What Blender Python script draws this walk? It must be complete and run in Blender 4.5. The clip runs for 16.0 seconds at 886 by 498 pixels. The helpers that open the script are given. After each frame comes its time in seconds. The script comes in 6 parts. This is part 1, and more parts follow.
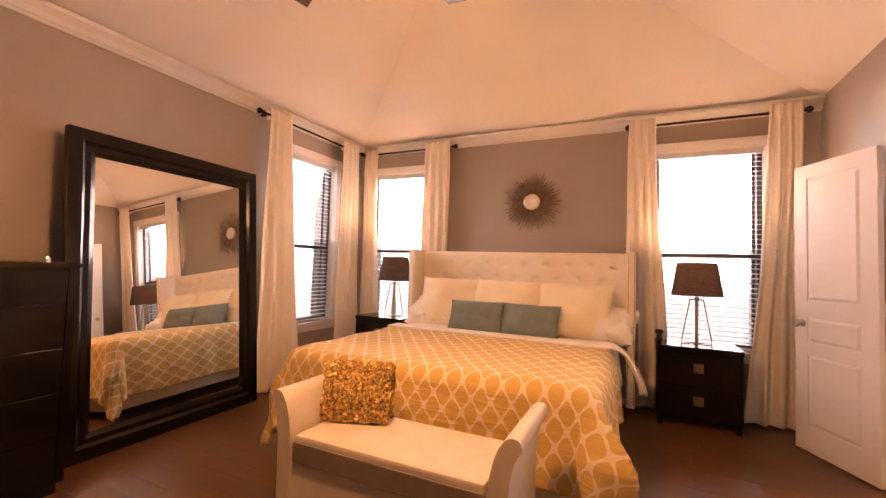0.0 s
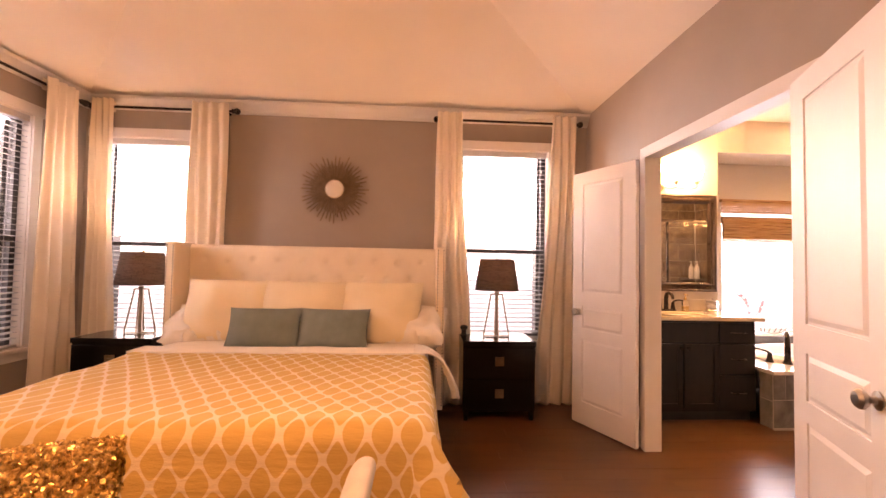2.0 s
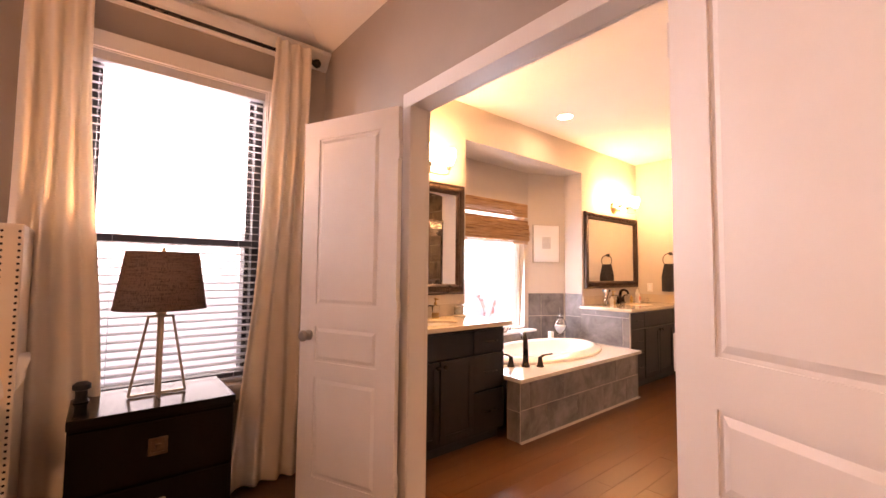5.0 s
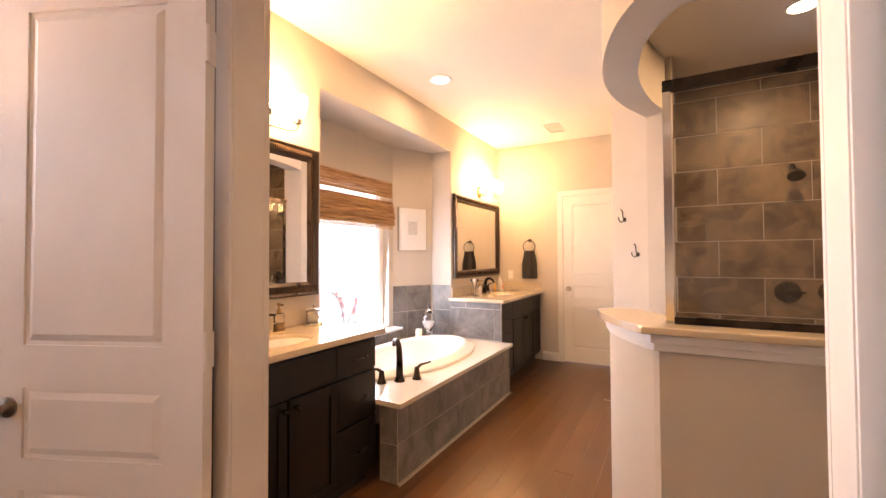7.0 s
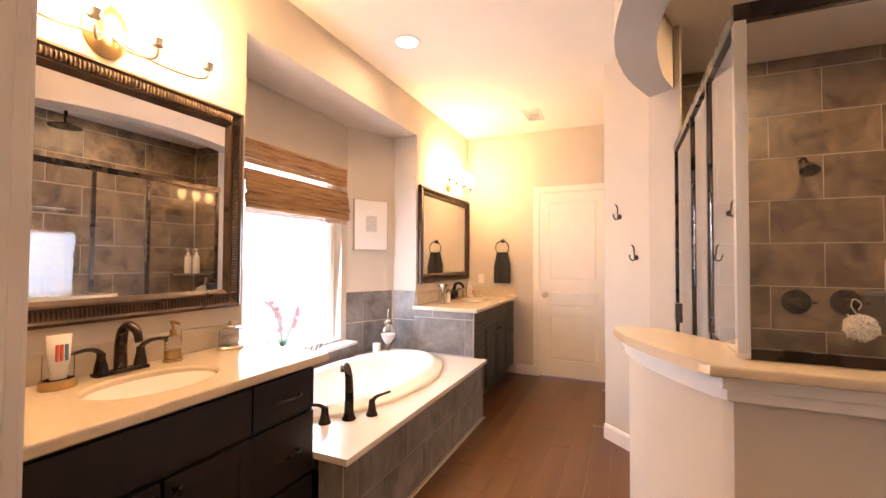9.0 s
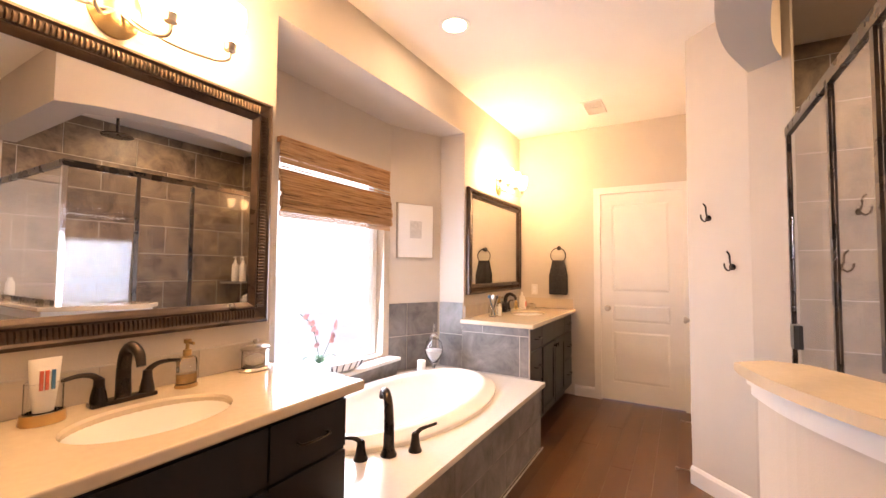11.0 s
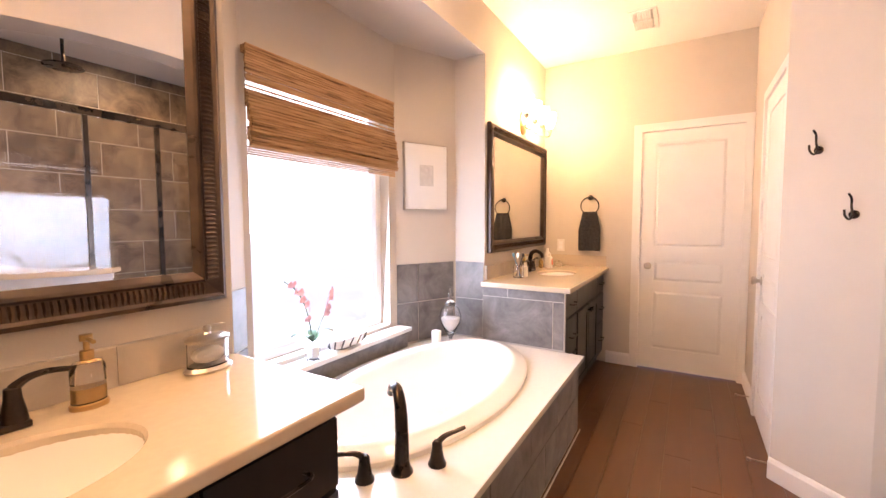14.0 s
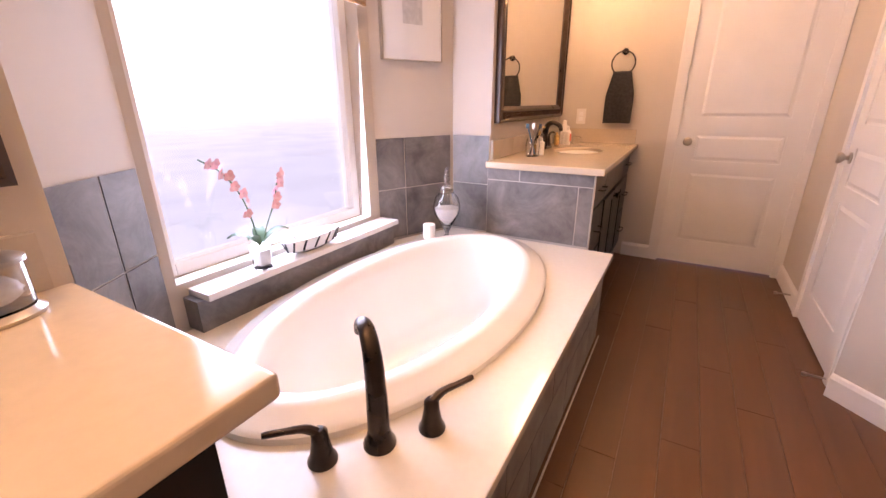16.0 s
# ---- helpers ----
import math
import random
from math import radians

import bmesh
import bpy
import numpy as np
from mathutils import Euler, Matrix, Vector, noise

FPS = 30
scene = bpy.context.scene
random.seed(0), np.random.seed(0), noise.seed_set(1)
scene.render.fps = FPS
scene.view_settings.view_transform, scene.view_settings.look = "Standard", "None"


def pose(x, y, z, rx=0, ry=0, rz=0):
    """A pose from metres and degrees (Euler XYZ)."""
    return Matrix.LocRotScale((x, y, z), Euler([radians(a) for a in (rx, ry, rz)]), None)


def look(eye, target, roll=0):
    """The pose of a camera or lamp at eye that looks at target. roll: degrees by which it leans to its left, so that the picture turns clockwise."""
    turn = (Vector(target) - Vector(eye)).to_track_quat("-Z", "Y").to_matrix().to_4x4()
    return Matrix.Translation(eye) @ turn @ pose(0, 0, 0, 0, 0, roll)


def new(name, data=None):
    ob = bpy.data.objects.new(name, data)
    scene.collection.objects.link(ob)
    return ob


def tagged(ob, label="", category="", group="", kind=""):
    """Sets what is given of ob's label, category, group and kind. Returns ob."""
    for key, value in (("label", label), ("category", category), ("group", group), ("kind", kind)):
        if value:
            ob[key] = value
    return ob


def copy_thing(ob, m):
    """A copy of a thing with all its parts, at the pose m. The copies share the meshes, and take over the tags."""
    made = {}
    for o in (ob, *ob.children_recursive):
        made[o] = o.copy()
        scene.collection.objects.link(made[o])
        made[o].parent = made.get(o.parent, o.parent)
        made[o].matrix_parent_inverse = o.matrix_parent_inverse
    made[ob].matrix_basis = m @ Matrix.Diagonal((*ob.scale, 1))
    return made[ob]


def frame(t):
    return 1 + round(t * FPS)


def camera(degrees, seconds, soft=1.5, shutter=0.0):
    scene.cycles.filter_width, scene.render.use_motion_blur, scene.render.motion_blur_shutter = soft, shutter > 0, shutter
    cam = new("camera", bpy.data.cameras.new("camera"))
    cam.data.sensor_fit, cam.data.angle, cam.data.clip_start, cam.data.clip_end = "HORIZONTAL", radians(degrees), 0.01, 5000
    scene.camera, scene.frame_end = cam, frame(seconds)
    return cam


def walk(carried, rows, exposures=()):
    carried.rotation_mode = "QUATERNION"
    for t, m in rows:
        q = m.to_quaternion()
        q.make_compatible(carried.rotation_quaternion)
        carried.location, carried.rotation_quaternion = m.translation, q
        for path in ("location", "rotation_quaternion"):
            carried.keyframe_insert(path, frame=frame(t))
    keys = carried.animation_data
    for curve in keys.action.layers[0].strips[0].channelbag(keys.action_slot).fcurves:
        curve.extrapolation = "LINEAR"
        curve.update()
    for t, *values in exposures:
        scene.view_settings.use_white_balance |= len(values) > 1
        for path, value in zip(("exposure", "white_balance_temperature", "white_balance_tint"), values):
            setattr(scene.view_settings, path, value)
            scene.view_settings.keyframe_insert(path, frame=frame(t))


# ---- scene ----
cam = camera(94.2, 16.0)
PATH = [
    (0, (-0.196, 0.453, 1.219), (-1.048, 2.26, 1.306), 1.8),
    (0.5, (-0.259, 0.561, 1.238), (-0.901, 2.454, 1.319), 1.6),
    (1, (-0.293, 0.685, 1.244), (-0.723, 2.636, 1.322), 1.4),
    (1.5, (-0.339, 0.801, 1.248), (-0.516, 2.792, 1.325), 1.1),
    (2, (-0.419, 0.95, 1.261), (-0.304, 2.945, 1.336), 1.1),
    (2.5, (-0.396, 1.096, 1.25), (-0.049, 3.064, 1.337), 1.0),
    (3, (-0.332, 1.321, 1.236), (0.225, 3.239, 1.336), 1.1),
    (3.5, (-0.227, 1.514, 1.253), (0.504, 3.373, 1.35), 1.2),
    (4, (-0.193, 1.734, 1.251), (0.755, 3.492, 1.354), 1.2),
    (4.5, (-0.101, 1.941, 1.252), (1.027, 3.589, 1.356), 0.9),
    (5, (0.034, 2.131, 1.236), (1.308, 3.669, 1.347), 0.6),
    (5.2, (0.062, 2.204, 1.242), (1.392, 3.694, 1.338), 0.3),
    (7.3, (0.59, 2.813, 1.279), (2.37, 3.723, 1.33), -0.0),
    (7.5, (0.652, 2.854, 1.261), (2.447, 3.733, 1.316), 0.2),
    (8, (0.78, 2.92, 1.267), (2.606, 3.735, 1.313), 0.4),
    (8.2, (0.833, 2.944, 1.271), (2.667, 3.741, 1.315), 0.5),
    (10.3, (1.209, 3.179, 1.282), (2.999, 4.067, 1.371), 0.2),
    (10.5, (1.236, 3.189, 1.288), (3.009, 4.111, 1.373), 0.5),
    (11, (1.286, 3.22, 1.281), (3.015, 4.221, 1.373), 0.5),
    (11.5, (1.327, 3.242, 1.277), (3.016, 4.31, 1.366), 0.5),
    (12, (1.386, 3.284, 1.264), (3.047, 4.395, 1.346), 0.6),
    (12.5, (1.427, 3.285, 1.253), (3.069, 4.424, 1.327), -0.0),
    (13, (1.499, 3.353, 1.259), (3.154, 4.474, 1.291), 0.1),
    (13.5, (1.598, 3.463, 1.263), (3.288, 4.532, 1.235), 0.2),
    (14, (1.719, 3.56, 1.27), (3.433, 4.582, 1.145), -0.2),
    (14.5, (1.869, 3.643, 1.224), (3.586, 4.646, 1.01), -0.7),
    (15, (2.004, 3.708, 1.206), (3.697, 4.713, 0.854), -0.9),
    (15.5, (2.099, 3.771, 1.188), (3.759, 4.762, 0.676), -0.2),
    (16, (2.214, 3.861, 1.165), (3.847, 4.802, 0.496), -0.4),
]
EXPOSURES = [(0.0, 0.50, 9150, 38), (3.5, 0.37, 9500, 42), (5.0, 0.13, 8700, 41), (7.3, 0.13, 7600, 25), (11.0, 0.08, 7300, 25), (15.5, 0.08, 6700, 30), (16.0, -0.3, 7000, 38)]
walk(cam, [(t, look(eye, target, roll)) for t, eye, target, roll in PATH], EXPOSURES)

# ---- world and lights ----
world = bpy.data.worlds.new("world")
scene.world = world
world.use_nodes = True
wn = world.node_tree
sky = wn.nodes.new("ShaderNodeTexSky")
sky.sky_type, sky.sun_disc = "NISHITA", False
sky.sun_elevation, sky.sun_rotation = radians(50), radians(200)
wn.links.new(sky.outputs[0], wn.nodes["Background"].inputs[0])
wn.nodes["Background"].inputs[1].default_value = 0.15


def lamp(name, kind, m, power, color, size=0.1, size_y=None, angle=None):
    data = bpy.data.lights.new(name, kind)
    data.energy, data.color = power, color
    if kind == "AREA":
        data.shape, data.size, data.size_y = "RECTANGLE", size, size_y or size
    elif kind == "SUN":
        data.angle = radians(angle)
    else:
        data.shadow_soft_size = size
    ob = new(name, data)
    ob.matrix_world = m
    return ob


WARM = (1.0, 0.58, 0.30)
DAY = (0.86, 0.91, 1.0)
lamp("sun", "SUN", look((0, 0, 10), (2, 5, 0)), 1.4, (1, 0.95, 0.88), angle=10)
lamp("window_daylight_west", "AREA", look((-3.66, 3.88, 1.93), (0, 3.88, 1.2)), 20, DAY, 0.82, 0.9)
lamp("window_daylight_north_west", "AREA", look((-2.9, 5.03, 1.93), (-2.9, 0, 1.0)), 52, DAY, 0.82, 0.9)
lamp("window_daylight_north_east", "AREA", look((0.37, 5.03, 1.93), (0.37, 0, 1.0)), 46, DAY, 0.82, 0.9)
lamp("window_daylight_bath", "AREA", look((3.33, 5.22, 1.15), (3.33, 3, 1.0)), 50, (0.60, 0.77, 1.0), 0.95, 1.3)
for i, (x, y, e) in enumerate(((3.39, 4.37, 7), (3.57, 2.06, 22), (1.75, 3.9, 7))):
    lamp("down_light_glow_%d" % (i + 1), "AREA", pose(x, y, 2.715), e, (1.0, 0.68, 0.36), 0.12)
lamp("fan_light_glow", "POINT", pose(-1.13, 1.55, 2.18), 46, WARM, 0.10)
lamp("fan_bowl_glow", "AREA", pose(-1.13, 1.55, 2.17), 17, WARM, 0.2)
for x in (0.265, -2.72):
    lamp("table_lamp_glow", "POINT", pose(x, 4.53, 1.205), 36, WARM, 0.03)

# ---- materials ----


def material(name, rough=0.5, metal=0.0):
    m = bpy.data.materials.new(name)
    m.use_nodes = True
    nt = m.node_tree
    b = nt.nodes["Principled BSDF"]
    b.inputs["Roughness"].default_value = rough
    b.inputs["Metallic"].default_value = metal
    return m, nt, b


def node(nt, kind, **values):
    n = nt.nodes.new(kind)
    for key, value in values.items():
        n.inputs[key.replace("_", " ")].default_value = value
    return n


def ramp(nt, fac, stops):
    r = nt.nodes.new("ShaderNodeValToRGB")
    while len(r.color_ramp.elements) < len(stops):
        r.color_ramp.elements.new(0.5)
    for e, (p, c) in zip(r.color_ramp.elements, stops):
        e.position, e.color = p, (*c, 1)
    nt.links.new(fac, r.inputs[0])
    return r.outputs[0]


def coords(nt, scale=(1, 1, 1), rot=(0, 0, 0)):
    tc = nt.nodes.new("ShaderNodeTexCoord")
    mp = nt.nodes.new("ShaderNodeMapping")
    mp.inputs["Scale"].default_value = scale
    mp.inputs["Rotation"].default_value = rot
    nt.links.new(tc.outputs["Object"], mp.inputs[0])
    return mp.outputs[0]


def mottled(name, dark, light, scale=6.0, rough=0.5, metal=0.0, bump=0.0, bump_scale=80.0, stretch=(1, 1, 1), coat=0.0, detail=6.0):
    """A surface of two close colours, with broad and fine variation and a fine relief."""
    m, nt, b = material(name, rough, metal)
    co = coords(nt, stretch)
    n1 = node(nt, "ShaderNodeTexNoise", Scale=scale, Detail=detail)
    nt.links.new(co, n1.inputs["Vector"])
    nt.links.new(ramp(nt, n1.outputs[0], [(0.3, dark), (0.7, light)]), b.inputs["Base Color"])
    n2 = node(nt, "ShaderNodeTexNoise", Scale=bump_scale, Detail=3.0)
    nt.links.new(co, n2.inputs["Vector"])
    mr = node(nt, "ShaderNodeMapRange", To_Min=max(rough - 0.07, 0.02), To_Max=min(rough + 0.07, 1))
    nt.links.new(n1.outputs[0], mr.inputs[0])
    nt.links.new(mr.outputs[0], b.inputs["Roughness"])
    if bump:
        bp = node(nt, "ShaderNodeBump", Strength=bump, Distance=0.004)
        nt.links.new(n2.outputs[0], bp.inputs["Height"])
        nt.links.new(bp.outputs[0], b.inputs["Normal"])
    if coat:
        b.inputs["Coat Weight"].default_value = coat
        b.inputs["Coat Roughness"].default_value = 0.12
    return m


def glowing(name, color, strength):
    m, nt, b = material(name, 0.4)
    b.inputs["Base Color"].default_value = (0.8, 0.8, 0.8, 1)
    b.inputs["Emission Color"].default_value = (*color, 1)
    b.inputs["Emission Strength"].default_value = strength
    return m


def glassy(name, color=(1, 1, 1), rough=0.0):
    m, nt, b = material(name, rough)
    b.inputs["Base Color"].default_value = (*color, 1)
    b.inputs["Transmission Weight"].default_value = 1.0
    b.inputs["IOR"].default_value = 1.45
    return m


PAINT = mottled("taupe_paint", (0.33, 0.285, 0.245), (0.36, 0.31, 0.27), 3, 0.75, bump=0.12, bump_scale=220)
BATHPAINT = mottled("beige_paint", (0.50, 0.455, 0.40), (0.54, 0.49, 0.435), 3, 0.75, bump=0.12, bump_scale=220)
CEIL = mottled("ceiling_paint", (0.74, 0.70, 0.65), (0.78, 0.74, 0.69), 2, 0.85, bump=0.25, bump_scale=150)
WHITE = mottled("white_trim_paint", (0.67, 0.65, 0.63), (0.71, 0.69, 0.67), 5, 0.45, bump=0.03)
DARKWOOD = mottled("espresso_wood", (0.004, 0.0028, 0.0026), (0.007, 0.0045, 0.0038), 4, 0.16, stretch=(1, 1, 4))
DARKWOOD.node_tree.nodes["Principled BSDF"].inputs["Specular IOR Level"].default_value = 0.3
CABINET = mottled("dark_cabinet_wood", (0.006, 0.0048, 0.0048), (0.011, 0.0085, 0.0082), 4, 0.34, stretch=(5, 5, 1))
CABINET.node_tree.nodes["Principled BSDF"].inputs["Specular IOR Level"].default_value = 0.35
LINEN = mottled("cream_linen", (0.78, 0.69, 0.56), (0.83, 0.74, 0.61), 9, 0.9, bump=0.35, bump_scale=420)
SHEET = mottled("white_cotton", (0.78, 0.75, 0.70), (0.83, 0.80, 0.75), 7, 0.9, bump=0.15, bump_scale=300)
CURTAIN = mottled("cream_curtain", (0.74, 0.68, 0.60), (0.80, 0.74, 0.66), 6, 0.9, bump=0.2, bump_scale=350)
GREYBLUE = mottled("grey_blue_fabric", (0.145, 0.185, 0.18), (0.19, 0.235, 0.23), 9, 0.95, bump=0.4, bump_scale=420)
GOLD = mottled("gold_sequin", (0.16, 0.065, 0.014), (1.0, 0.70, 0.28), 75, 0.34, 0.65)
BRONZE = mottled("oil_rubbed_bronze", (0.02, 0.016, 0.014), (0.06, 0.045, 0.035), 12, 0.28, 0.85)
NICKEL = mottled("brushed_nickel", (0.42, 0.38, 0.33), (0.52, 0.47, 0.41), 12, 0.3, 1.0)
CHROME = mottled("chrome", (0.7, 0.7, 0.7), (0.78, 0.78, 0.78), 5, 0.12, 1.0)
BRASS = mottled("aged_brass", (0.40, 0.27, 0.12), (0.52, 0.36, 0.17), 15, 0.3, 1.0)
STONE = mottled("cream_quartz", (0.53, 0.445, 0.335), (0.56, 0.470, 0.355), 45, 0.12, bump=0.0, detail=8)
# Same quartz as STONE, lightened in colour for the window light on the deck.
DECK = mottled("window_lit_quartz", (0.69, 0.65, 0.58), (0.72, 0.68, 0.61), 45, 0.14, detail=8)
PORCELAIN = mottled("white_acrylic", (0.80, 0.78, 0.75), (0.84, 0.82, 0.79), 3, 0.12)
MIRROR = mottled("mirror_silver", (0.88, 0.88, 0.88), (0.89, 0.89, 0.89), 1, 0.0, 1.0)
MIRROR.node_tree.nodes["Principled BSDF"].inputs["Roughness"].default_value = 0.0
for l in list(MIRROR.node_tree.nodes["Principled BSDF"].inputs["Roughness"].links):
    MIRROR.node_tree.links.remove(l)
GLASS = glassy("clear_glass")


def wood_floor():
    m, nt, b = material("stained_wood_floor", 0.28)
    co = coords(nt, (1, 1, 1))
    n1 = node(nt, "ShaderNodeTexNoise", Scale=2.2, Detail=4.0)
    mp = nt.nodes.new("ShaderNodeMapping")
    mp.inputs["Scale"].default_value = (1.5, 22, 10)
    nt.links.new(co, mp.inputs[0])
    n2 = node(nt, "ShaderNodeTexNoise", Scale=3.0, Detail=8.0, Distortion=0.6)
    nt.links.new(co, n1.inputs["Vector"])
    nt.links.new(mp.outputs[0], n2.inputs["Vector"])
    info = nt.nodes.new("ShaderNodeNewGeometry")
    mix = node(nt, "ShaderNodeMath")
    mix.operation = "MULTIPLY_ADD"
    nt.links.new(info.outputs["Random Per Island"], mix.inputs[0])
    mix.inputs[1].default_value = 0.35
    nt.links.new(n2.outputs[0], mix.inputs[2])
    add = node(nt, "ShaderNodeMath")
    add.operation = "MULTIPLY_ADD"
    nt.links.new(n1.outputs[0], add.inputs[0])
    add.inputs[1].default_value = 0.3
    nt.links.new(mix.outputs[0], add.inputs[2])
    nt.links.new(ramp(nt, add.outputs[0], [(0.45, (0.040, 0.016, 0.009)), (0.8, (0.085, 0.034, 0.018)), (1.1, (0.13, 0.055, 0.03))]), b.inputs["Base Color"])
    bp = node(nt, "ShaderNodeBump", Strength=0.15, Distance=0.002)
    nt.links.new(n2.outputs[0], bp.inputs["Height"])
    nt.links.new(bp.outputs[0], b.inputs["Normal"])
    return m


FLOOR = wood_floor()

# ---- mesh helpers ----


def box(bm, x0, y0, z0, x1, y1, z1, bevel=0.0, seg=2):
    vs = [bm.verts.new((x, y, z)) for z in (z0, z1) for y in (y0, y1) for x in (x0, x1)]
    fs = [bm.faces.new([vs[i] for i in q]) for q in ((0, 2, 3, 1), (4, 5, 7, 6), (0, 1, 5, 4), (2, 6, 7, 3), (0, 4, 6, 2), (1, 3, 7, 5))]
    if bevel > 0:
        es = list({e for f in fs for e in f.edges})
        bmesh.ops.bevel(bm, geom=es, offset=bevel, segments=seg, affect="EDGES", profile=0.7)


def boxes(*dims, bevel=0.0, seg=2):
    bm = bmesh.new()
    for d in dims:
        box(bm, *d, bevel=bevel, seg=seg)
    return bm


def lathe(bm, profile, n=24, at=(0, 0, 0), sx=1.0, sy=1.0):
    """A turned solid from (radius, height) pairs."""
    rings = []
    for r, z in profile:
        if r < 1e-5:
            rings.append([bm.verts.new((at[0], at[1], at[2] + z))])
        else:
            rings.append([bm.verts.new((at[0] + sx * r * math.cos(2 * math.pi * i / n), at[1] + sy * r * math.sin(2 * math.pi * i / n), at[2] + z)) for i in range(n)])
    for a, b in zip(rings, rings[1:]):
        for i in range(n):
            j = (i + 1) % n
            if len(a) == 1 and len(b) == 1:
                continue
            if len(a) == 1:
                bm.faces.new((a[0], b[j], b[i]))
            elif len(b) == 1:
                bm.faces.new((a[i], a[j], b[0]))
            else:
                bm.faces.new((a[i], a[j], b[j], b[i]))
    for ring, flip in ((rings[0], True), (rings[-1], False)):
        if len(ring) > 1:
            bm.faces.new(ring[::-1] if flip else ring)


def tube(bm, points, radius, n=10, square=False):
    """A pipe through the points. radius: a number, or one for each point."""
    pts = [Vector(p) for p in points]
    rad = radius if isinstance(radius, (list, tuple)) else [radius] * len(pts)
    rings = []
    up = Vector((0, 0, 1))
    for i, p in enumerate(pts):
        d = (pts[min(i + 1, len(pts) - 1)] - pts[max(i - 1, 0)]).normalized()
        if abs(d.dot(up)) > 0.95:
            up = Vector((0, 1, 0)) if abs(d.y) < 0.9 else Vector((1, 0, 0))
        s = d.cross(up).normalized()
        u = s.cross(d).normalized()
        up = u
        off = math.pi / 4 if square else 0
        rings.append([bm.verts.new(p + (s * math.cos(off + 2 * math.pi * k / n) + u * math.sin(off + 2 * math.pi * k / n)) * rad[i]) for k in range(n)])
    for a, b in zip(rings, rings[1:]):
        for k in range(n):
            bm.faces.new((a[k], a[(k + 1) % n], b[(k + 1) % n], b[k]))
    bm.faces.new(rings[0][::-1])
    bm.faces.new(rings[-1])


def arc(points, steps=6):
    """A smooth line through a few points."""
    p = [Vector(q) for q in points]
    p = [2 * p[0] - p[1]] + p + [2 * p[-1] - p[-2]]
    out = []
    for i in range(1, len(p) - 2):
        for s in range(steps):
            t = s / steps
            a, b, c, d = p[i - 1:i + 3]
            out.append(0.5 * ((2 * b) + (c - a) * t + (2 * a - 5 * b + 4 * c - d) * t * t + (3 * b - a - 3 * c + d) * t ** 3))
    out.append(p[-2])
    return out


def prism(bm, poly, z0, z1):
    """A solid over a plan outline (counter-clockwise)."""
    a = [bm.verts.new((x, y, z0)) for x, y in poly]
    b = [bm.verts.new((x, y, z1)) for x, y in poly]
    bm.faces.new(a[::-1])
    bm.faces.new(b)
    for i in range(len(poly)):
        j = (i + 1) % len(poly)
        bm.faces.new((a[i], a[j], b[j], b[i]))


def part(name, bm, mat, parent=None, label="", smooth=False, kind=""):
    bmesh.ops.recalc_face_normals(bm, faces=bm.faces)
    me = bpy.data.meshes.new(name)
    bm.to_mesh(me)
    bm.free()
    me.materials.append(mat)
    if smooth:
        me.shade_smooth()
        me.set_sharp_from_angle(angle=radians(40))
    ob = new(name, me)
    if parent:
        ob.parent = parent
    return tagged(ob, label, kind=kind)


def thing(name, m, label, category, group=""):
    ob = new(name)
    ob.matrix_world = m if isinstance(m, Matrix) else Matrix.Translation(m)
    return tagged(ob, label, category, group)


def structure(name, bm, mat, label="", smooth=False):
    return part(name, bm, mat, None, label, smooth, "structure")


# ---- the building ----
WX, EX, NY, SY = -3.45, 1.18, 4.82, -2.2
BW, BE, BN, BC = 1.258, 5.66, 4.77, 2.73
H = 2.72


def wall_boxes(a0, a1, z1, holes):
    """Pieces of a wall from a0 to a1 along it, round the holes (start, end, bottom, top)."""
    out, at = [], a0
    for h0, h1, zb, zt in sorted(holes):
        out.append((at, h0, 0, z1))
        if zb > 0:
            out.append((h0, h1, 0, zb))
        out.append((h0, h1, zt, z1))
        at = h1
    out.append((at, a1, 0, z1))
    return out


WIN_A = (3.46, 4.30, 0.57, 2.36)
WIN_B = (-3.33, -2.47, 0.57, 2.36)
WIN_C = (-0.06, 0.80, 0.57, 2.36)
DOOR_D = (2.54, 3.76, 0.0, 2.06)
structure("wall_west", boxes(*[(WX - 0.16, a, z, WX, b, zt) for a, b, z, zt in wall_boxes(SY, NY, H, [WIN_A])]), PAINT)
structure("wall_north", boxes(*[(a, NY, z, b, NY + 0.16, zt) for a, b, z, zt in wall_boxes(WX - 0.16, EX, H, [WIN_B, WIN_C])]), PAINT)
structure("wall_east", boxes(*[(EX, a, z, EX + 0.04, b, zt) for a, b, z, zt in wall_boxes(SY, NY + 0.16, H, [DOOR_D])]), PAINT)
structure("wall_south", boxes((WX - 0.16, SY - 0.16, 0, BE + 0.16, SY, 3.2)), PAINT)
structure("bath_wall_west", boxes(*[(EX + 0.04, a, z, BW, b, zt) for a, b, z, zt in wall_boxes(SY, NY + 0.16, BC, [DOOR_D])]), BATHPAINT)
floor = structure("floor", boxes((WX - 0.16, SY - 0.16, -0.15, BE + 0.3, 5.4, -0.012)), FLOOR)


